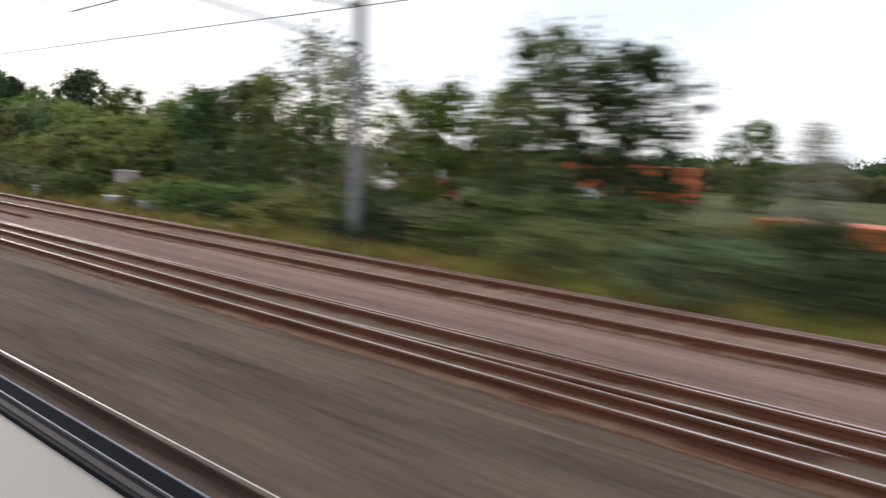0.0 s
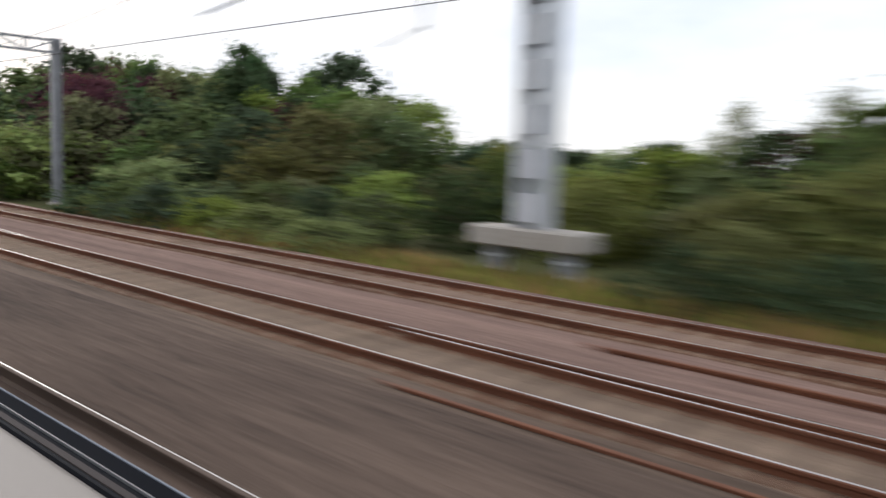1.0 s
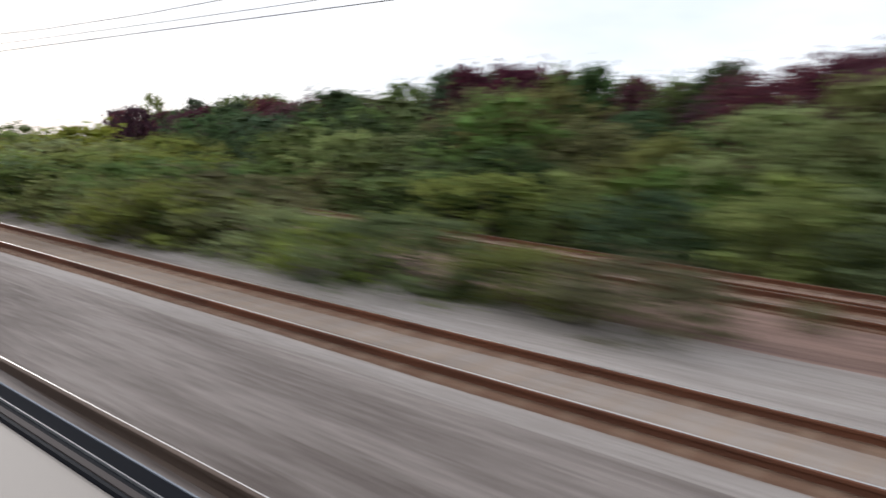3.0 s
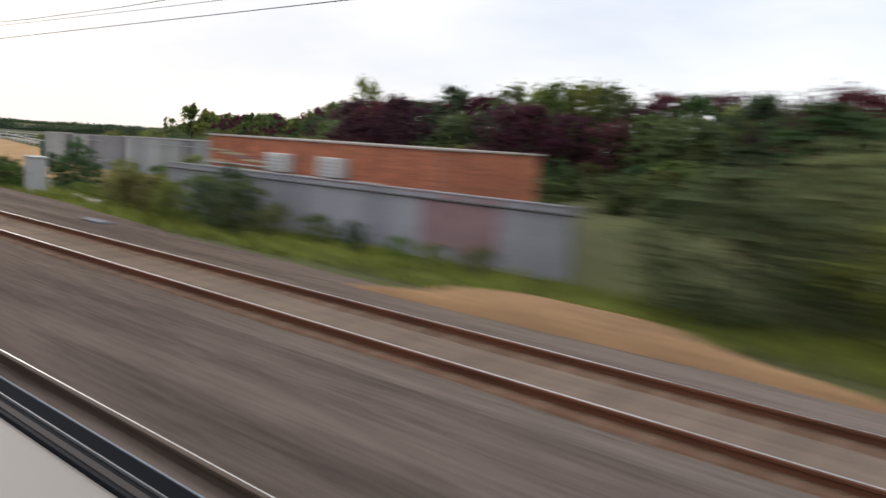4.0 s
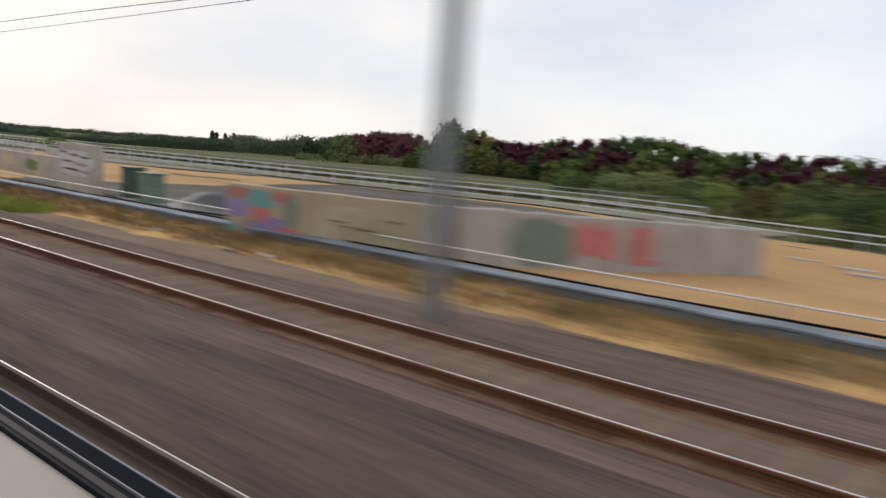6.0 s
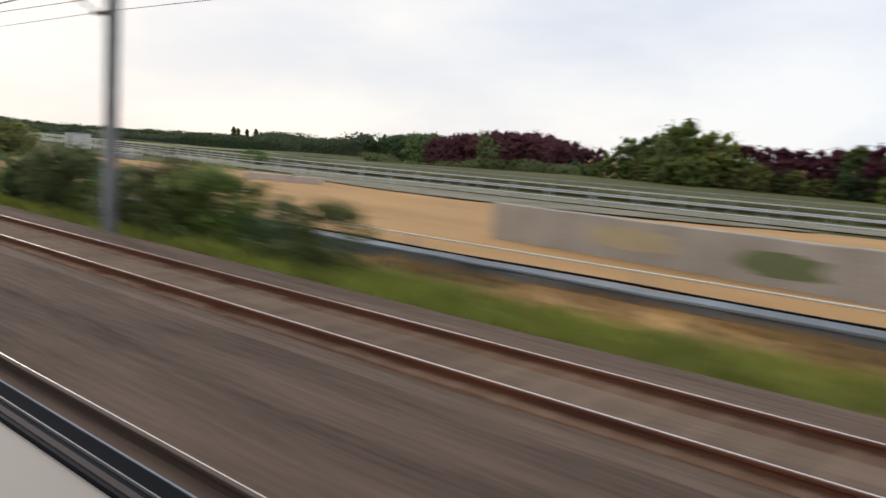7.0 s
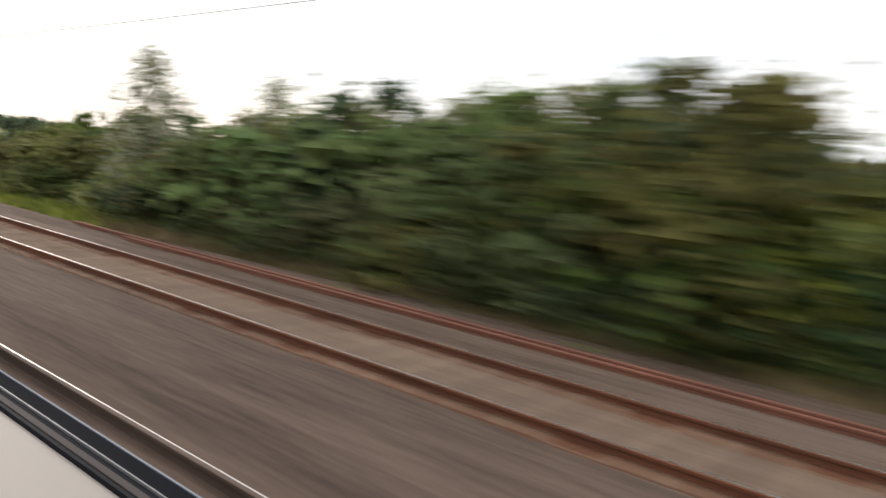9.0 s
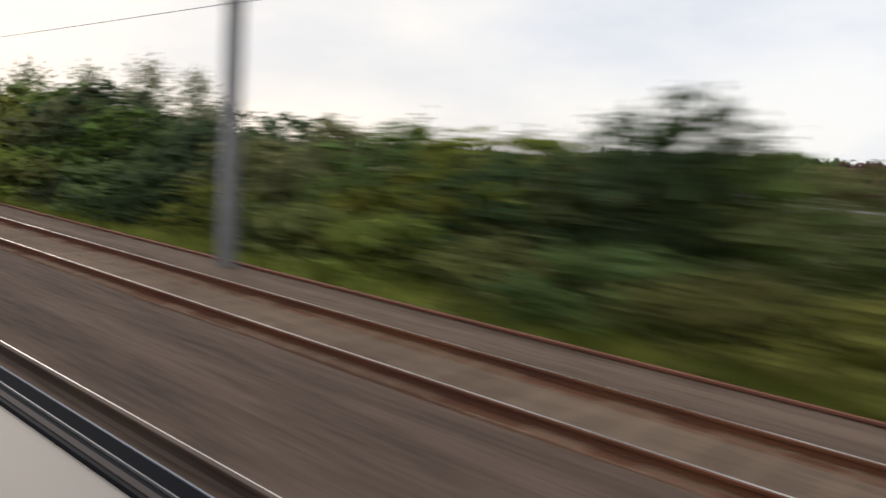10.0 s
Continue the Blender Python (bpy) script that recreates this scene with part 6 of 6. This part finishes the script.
def blob(m, cx_, cz_, w, h, seed, parent, off):
    """A sprayed patch with an uneven outline, lying on a wall's front."""
    g = np.random.default_rng(seed)
    n = 22
    pts = []
    for k in range(n):
        a = 2 * math.pi * k / n
        r = 1 + 0.16 * math.sin(3 * a + seed) * math.cos(2 * a) + 0.12 * g.uniform(-1, 1)
        pts.append((cx_ + w / 2 * r * math.copysign(abs(math.cos(a)) ** 0.7, math.cos(a)), cz_ + h / 2 * min(1.0, r) * math.copysign(abs(math.sin(a)) ** 0.7, math.sin(a))))
    vs = [(a, off, b) for a, b in pts] + [(a, off + 0.003, b) for a, b in pts]
    fs = [tuple(range(n)), tuple(range(2 * n - 1, n - 1, -1))] + [(k, k + n, (k + 1) % n + n, (k + 1) % n) for k in range(n)]
    return mesh_ob("spray_patch", vs, fs, m, parent=parent)


for k in range(9):
    blob(GRAF["cream" if k % 3 else "rose"], -4.5 + 2.6 * ((k * 0.7549) % 1), 1.35 + 0.085 * k, 1.0 + 0.5 * ((k * 0.57) % 1), 0.05 + 0.03 * (k % 2), 20 + k, hut, -HD / 2 - 0.012 - 0.003 * k)
for cx_, cz_, w_, h_ in ((4.4, 1.35, 1.4, 0.3), (3.0, 1.38, 1.6, 0.2)):
    blob(GRAF["salmon"], cx_, cz_, w_, h_, int(cx_ * 10), hut, -HD / 2 - 0.012)


def block_wall(label, p, q, h, patches, unit=1.4, m=CONCRETE, thick=0.3, rise=0.0):
    """A run of concrete blocks from p to q with sprayed patches on the side that faces the line."""
    p, q = Vector((*p, -0.36)), Vector((*q, -0.36))
    L = (q - p).length
    ob = thing("graffiti_wall", Matrix.Translation(p) @ Matrix.Rotation(math.atan2(q.y - p.y, q.x - p.x), 4, 'Z'), label, "wall")
    n = max(1, int(round(L / unit)))
    w = L / n
    for k in range(n):
        hh = h * (1 + 0.012 * rng.uniform(-1, 1))
        dz = rise * (k + 0.5) / n
        part("block", box(k * w + 0.008, (k + 1) * w - 0.008, -thick / 2, thick / 2, dz - 0.1, dz + hh, 0.025), m, ob)
    for i, (key, c, z, w_, h_) in enumerate(patches):
        blob(GRAF[key], c, z + rise * c / L, w_, h_, i * 7 + int(L * 10) % 13, ob, -thick / 2 - 0.006 - 0.003 * i)
    return ob


block_wall("pale concrete block wall with a patchwork of coloured graffiti", (-256.6, 13.1), (-249.75, 14.35), 1.42,
           [("salmon", 0.5, 1.2, 0.9, 0.32), ("teal", 1.3, 1.08, 1.0, 0.5), ("pink", 2.0, 1.18, 0.6, 0.3), ("violet", 0.45, 0.78, 0.8, 0.5), ("pink", 1.25, 0.62, 0.65, 0.5), ("moss", 2.3, 0.85, 0.4, 0.9), ("blue", 1.1, 0.3, 1.0, 0.34), ("teal", 0.28, 0.22, 0.45, 0.3),
            ("rose", 0.85, 0.36, 0.5, 0.3), ("violet", 1.8, 0.45, 0.75, 0.4), ("pink", 2.3, 0.25, 0.8, 0.32), ("salmon", 1.6, 0.2, 0.4, 0.22), ("cream", 4.2, 0.9, 1.3, 0.5), ("umber", 3.9, 0.75, 0.5, 0.07), ("umber", 4.8, 0.62, 0.55, 0.06), ("umber", 5.6, 0.9, 0.4, 0.06), ("cream", 5.7, 0.4, 1.2, 0.4)], m=SANDY_WALL)
block_wall("long pale concrete block wall with pink and green graffiti", (-249.6, 14.6), (-246.6, 25.8), 1.42,
           [("moss", 2.45, 0.7, 1.9, 1.25), ("moss", 3.2, 0.6, 0.9, 1.0)]
           + [("pink", 3.65 + 0.3 * k, 0.75 + 0.08 * (k % 2), 0.27 + 0.06 * (k % 3), 1.05 - 0.12 * (k % 3)) for k in range(5)]
           + [("pink", 5.75 + 0.3 * k, 0.72, 0.22 + 0.06 * (k % 2), 1.0 - 0.15 * (k % 2)) for k in range(3)]
           + [("pink", 6.0, 1.15, 0.9, 0.18), ("pink", 6.2, 0.28, 1.0, 0.14)], rise=-0.46)
block_wall("pale concrete blocks sprayed with black and white lettering shapes", (-273.8, 16.0), (-268.6, 15.2), 2.0,
           [("white", 2.6, 1.15, 4.6, 1.1), ("black", 0.9, 1.58, 0.9, 0.09), ("umber", 2.3, 1.5, 1.5, 0.11), ("black", 3.9, 1.45, 1.1, 0.09), ("umber", 1.5, 1.22, 1.7, 0.1), ("rose", 3.5, 1.15, 1.7, 0.14), ("black", 2.2, 0.9, 2.2, 0.09), ("violet", 3.9, 0.85, 0.9, 0.14)])
block_wall("low concrete blocks along the yard with pale graffiti", (-292.0, 19.5), (-276.0, 18.0), 1.1, [("cream", 5.0, 0.6, 2.5, 0.6), ("olive", 9.0, 0.5, 2.0, 0.6)])
cabinet(-265.0, 15.4, 0.85, 0.6, 1.2, PALEGREEN, "faded pale green metal cabinet by the cable trough")
cabinet(-266.9, 15.7, 0.7, 0.6, 1.3, GREENCAB, "tall dark green metal cabinet by the wall")
slabs(-261.4, 18.4, 5, RENDERED, "dark grey slabs stacked beside the cabinets", -0.3 + yard_dip(-261.4, 18.4))


def tarp_heap(x, y, L, W, H, label):
    """A sagging sheet thrown over a heap, with folds down to the ground."""
    ob = thing("covered_heap", pose(x, y, -0.3, 0, 0, 12), label, "heap")
    nu, nv = 25, 17
    vs, fs = [], []
    for j in range(nv):
        for i in range(nu):
            u, v = 2 * i / (nu - 1) - 1, 2 * j / (nv - 1) - 1
            r = min(1.0, math.sqrt(0.92 * u * u + 0.92 * v * v))
            peak = (0.5 + 0.5 * math.cos(math.pi * r)) ** 0.75 * (0.72 - 0.35 * u)
            fold = 0.07 * math.sin(9 * math.atan2(v, u) + 2 * r) * r + 0.10 * noise.noise(Vector((3 * u, 3 * v, 4)))
            vs.append((u * L / 2, v * W / 2, max(-0.03, H * (peak + 0.6 * fold * (1 - r * r)))))
    for j in range(nv - 1):
        for i in range(nu - 1):
            a = j * nu + i
            fs.append((a, a + 1, a + nu + 1, a + nu))
    part_ob = mesh_ob("tarpaulin", vs, fs, GRAF["black"], parent=ob)
    for p in part_ob.data.polygons:
        p.use_smooth = True
    return ob


tarp_heap(-262.6, 16.7, 4.6, 2.2, 0.85, "low heap under a black sheet beside green cabinets")
slabs(-259.0, 19.2, 4, RENDERED, "dark grey slabs lying on the gravel", -0.3 + yard_dip(-259.0, 19.2))
for x, y, n in ((-263.6, 19.5, 4), (-266.2, 22.5, 4), (-261.0, 23.5, 3), (-268.8, 24.6, 4)):
    slabs(x, y, n, RENDERED, "dark grey slabs stacked on the gravel", -0.3 + yard_dip(x, y))
slabs(-271.0, 13.9, 2, WHITE, "pale slabs lying beside the trough")
for x, y in ((-266.0, 11.2), (-257.2, 11.3), (-253.4, 10.9), (-252.0, 11.0), (-246.4, 12.0), (-237.5, 12.4), (-268.8, 12.3)):
    litter = thing("litter", pose(x, y, -0.27, 8, 5, x * 37 % 180), "scrap of white rubbish on dry grass", "litter", "scraps of litter")
    part("scrap", box(-0.16, 0.16, -0.1, 0.1, -0.02, 0.025, 0.01), WHITE, litter)
cabinet(-225.75, 27.9, 0.9, 0.5, 1.5, GREENCAB, "green cabinet at the end of the sheet fence", -0.86)

# cable trough along the yard
tr = thing("cable_trough", pose(0, 13.35, -0.33), "blue-grey concrete cable trough with lids along the yard", "cable trough", kind="structure")
tm = bpy.data.meshes.new("trough_unit")
bm = add_box(bmesh.new(), -0.49, 0.49, -0.24, 0.24, -0.1, 0.2, 0.015)
bm.to_mesh(tm)
bm.free()
tm.materials.append(TROUGH_SHADED)
lm = bpy.data.meshes.new("lid")
bm = add_box(bmesh.new(), -0.48, 0.48, -0.27, 0.27, 0.2, 0.26, 0.012)
bm.to_mesh(lm)
bm.free()
lm.materials.append(TROUGH_LIT)
for k in range(125):
    x = -194.5 - k
    for nm, me in (("trough_unit", tm), ("lid", lm)):
        o = new(nm, me)
        o.parent = tr
        o.location = (x, 0.02 * rng.uniform(-1, 1), 0.008 * rng.uniform(-1, 1))


# black strand added to draw the shadow line behind the trough
wire("trough_cable", "black strand added behind the cable trough to draw its shadow line", [(-194.5 - 2.0 * k, 13.72, -0.06 + 0.012 * math.sin(k * 1.7)) for k in range(62)], 0.028).data.materials[0] = BLACK


def pipe_run(label, xa, xb, yf, z, r, m):
    ob = thing("pipe_run", pose(0, 0, 0), label, "pipe")
    n = int((xa - xb) / 6)
    for k in range(n):
        a, b = xa - 6 * k, xa - 6 * (k + 1)
        part("pipe", tube((a, yf(a), z), (b, yf(b), z), r, n=8), m, ob)
        part("support", box(a - 0.03, a + 0.03, yf(a) - 0.03, yf(a) + 0.03, -0.42, z - r * 0.6), GALV, ob)
    return ob


pipe_run("thin pale steel rail on low posts along the yard", -200, -314, lambda x: 13.85, 0.19, 0.021, CREAM)


def guard_rail(label, xa, xb, yf, h, m, rails=2, step=3.0):
    ob = thing("guard_rail", pose(0, 0, 0), label, "guard rail", "guard rails along the road")
    n = int((xa - xb) / step)
    for k in range(n + 1):
        x = xa - step * k
        part("post", box(x - 0.03, x + 0.03, yf(x) - 0.03, yf(x) + 0.03, -0.42, h), m, ob)
    for j in range(rails):
        z = h - 0.05 - 0.32 * j
        ring = [(-0.06 + 0.034 * math.cos(2 * math.pi * k / 6), z + 0.042 * math.sin(2 * math.pi * k / 6)) for k in range(6)]
        sweep("rail_beam", [xa - step * k for k in range(n + 1)], yf, ring, m, [0] * 6, ob)
    return ob


road_near = lambda x: lerp(x, [(-215, 30), (-240, 34), (-264, 40), (-290, 39), (-330, 38), (-470, 60)])
road_far = lambda x: lerp(x, [(-215, 33), (-240, 38), (-264, 45), (-290, 44.5), (-330, 44), (-470, 67)])
guard_rail("pale galvanised guard rail along the access road", -228, -440, lambda x: road_near(x) - 0.4, 0.35, GALV_LIGHT)
guard_rail("thin grey rail fence running on to the sheet fence", -218.5, -228, lambda x: road_near(x) - 0.4, 0.3, GALV, 2, 3.1)
guard_rail("pale galvanised guard rail on the far side of the road", -256, -440, lambda x: road_far(x) + 0.4, 0.45, GALV_LIGHT)
guard_rail("weathered pale rail fence beyond the access road", -262, -440, lambda x: road_far(x) + 6.0, 0.55, GALV, 1, 4.0)

kerb = thing("low_wall", Matrix.Translation((-319.2, 29.6, -0.36)) @ Matrix.Rotation(math.atan2(1.5, 5.3), 4, 'Z'), "low pale concrete retaining wall at the edge of the sand", "wall")
for k in range(6):
    part("block", box(0.92 * k + 0.006, 0.92 * k + 0.914, -0.16, 0.16, -0.1, 0.40 + 0.01 * (k % 2), 0.015), COPING, kerb)

# flat-roofed hut with graffiti, and an open steel frame joining it to a switch cubicle
hut2 = thing("lineside_building", pose(-332.7, 13.45, -0.36), "small grey flat-roofed lineside hut with faded orange graffiti", "building")
part("lower_wall", box(-1.65, 1.6, 0.0, 1.5, -0.1, 1.86), RENDERED, hut2, "stained grey rendered wall")
part("ledge", box(-1.69, 1.64, -0.04, 1.54, 1.86, 1.92, 0.01), GALV_LIGHT, hut2, "pale metal ledge round the wall")
part("upper_wall", box(-1.62, 1.57, 0.03, 1.47, 1.92, 2.44), BLUE_RENDER, hut2, "blue-grey painted upper wall")
part("roof", box(-1.8, 1.75, -0.16, 1.66, 2.44, 2.52, 0.02), ROOF, hut2, "flat felt roof with overhang")
part("fascia", box(-1.8, 1.75, -0.19, -0.165, 2.45, 2.56), GALV_LIGHT, hut2, "pale metal roof edge")
part("fascia", box(1.755, 1.78, -0.16, 1.66, 2.45, 2.56), GALV_LIGHT, hut2, "pale metal roof edge")
part("shutter", box(0.0, 1.35, 0.005, 0.025, 2.0, 2.36, 0.008), WHITE, hut2, "off-white shutter under the roof")
for k in range(4):
    part("slat", box(0.05, 1.3, -0.003, 0.004, 2.05 + 0.08 * k, 2.08 + 0.08 * k), CABINET, hut2)
part("corner_post", box(1.603, 1.66, -0.02, 0.32, 0.0, 1.855, 0.01), RAIL_DUSTY, hut2, "dark steel corner post")
part("side_panel", box(1.605, 1.64, 0.36, 1.46, 0.75, 1.82, 0.01), BLUETARP, hut2, "pale blue-grey panel on the end wall")
part("side_panel", box(1.605, 1.66, 0.30, 1.48, 0.05, 0.72, 0.01), BLUETARP, hut2, "pale blue-grey panel on the end wall")
blob(GRAF["salmon"], -0.6, 1.55, 1.9, 0.5, 4, hut2, -0.006)
blob(GRAF["pink"], 0.95, 1.42, 1.1, 0.55, 9, hut2, -0.010)
blob(GRAF["cream"], -0.9, 1.15, 1.2, 0.5, 6, hut2, -0.014)
blob(GRAF["salmon"], 0.1, 1.1, 1.0, 0.4, 11, hut2, -0.018)
frame_ob = thing("steel_frame", pose(-335.9, 13.45, -0.36), "thin pale steel frame beside the lineside hut", "frame")
for z in (2.28, 2.43):
    part("bar", tube((-1.65, 0.0, z), (1.38, 0.0, z), 0.028, n=8), GALV_LIGHT, frame_ob)
for dx in (-1.6, -0.1, 1.3):
    part("post", box(dx - 0.03, dx + 0.03, 0.035, 0.095, -0.1, 2.46), GALV, frame_ob)
cabinet(-336.75, 14.2, 1.1, 0.9, 2.15, BLUE_RENDER, "tall blue-grey switch cubicle beside the lineside hut")
cabinet(-335.85, 14.5, 0.5, 0.5, 1.95, WHITE, "narrow off-white cubicle beside the lineside hut")
# pale hut beside the access road
hut3 = thing("field_hut", pose(-367.3, 41.0, -0.36), "low pale hut beside the access road", "hut")
part("wall", box(-1.2, 1.2, -0.9, 0.9, -0.1, 1.6), WHITE, hut3)
part("roof", box(-1.27, 1.27, -0.97, 0.97, 1.6, 1.68, 0.015), ROOF, hut3)
part("door", box(-0.4, 0.4, -0.925, -0.905, 0.0, 1.45), CABINET, hut3)
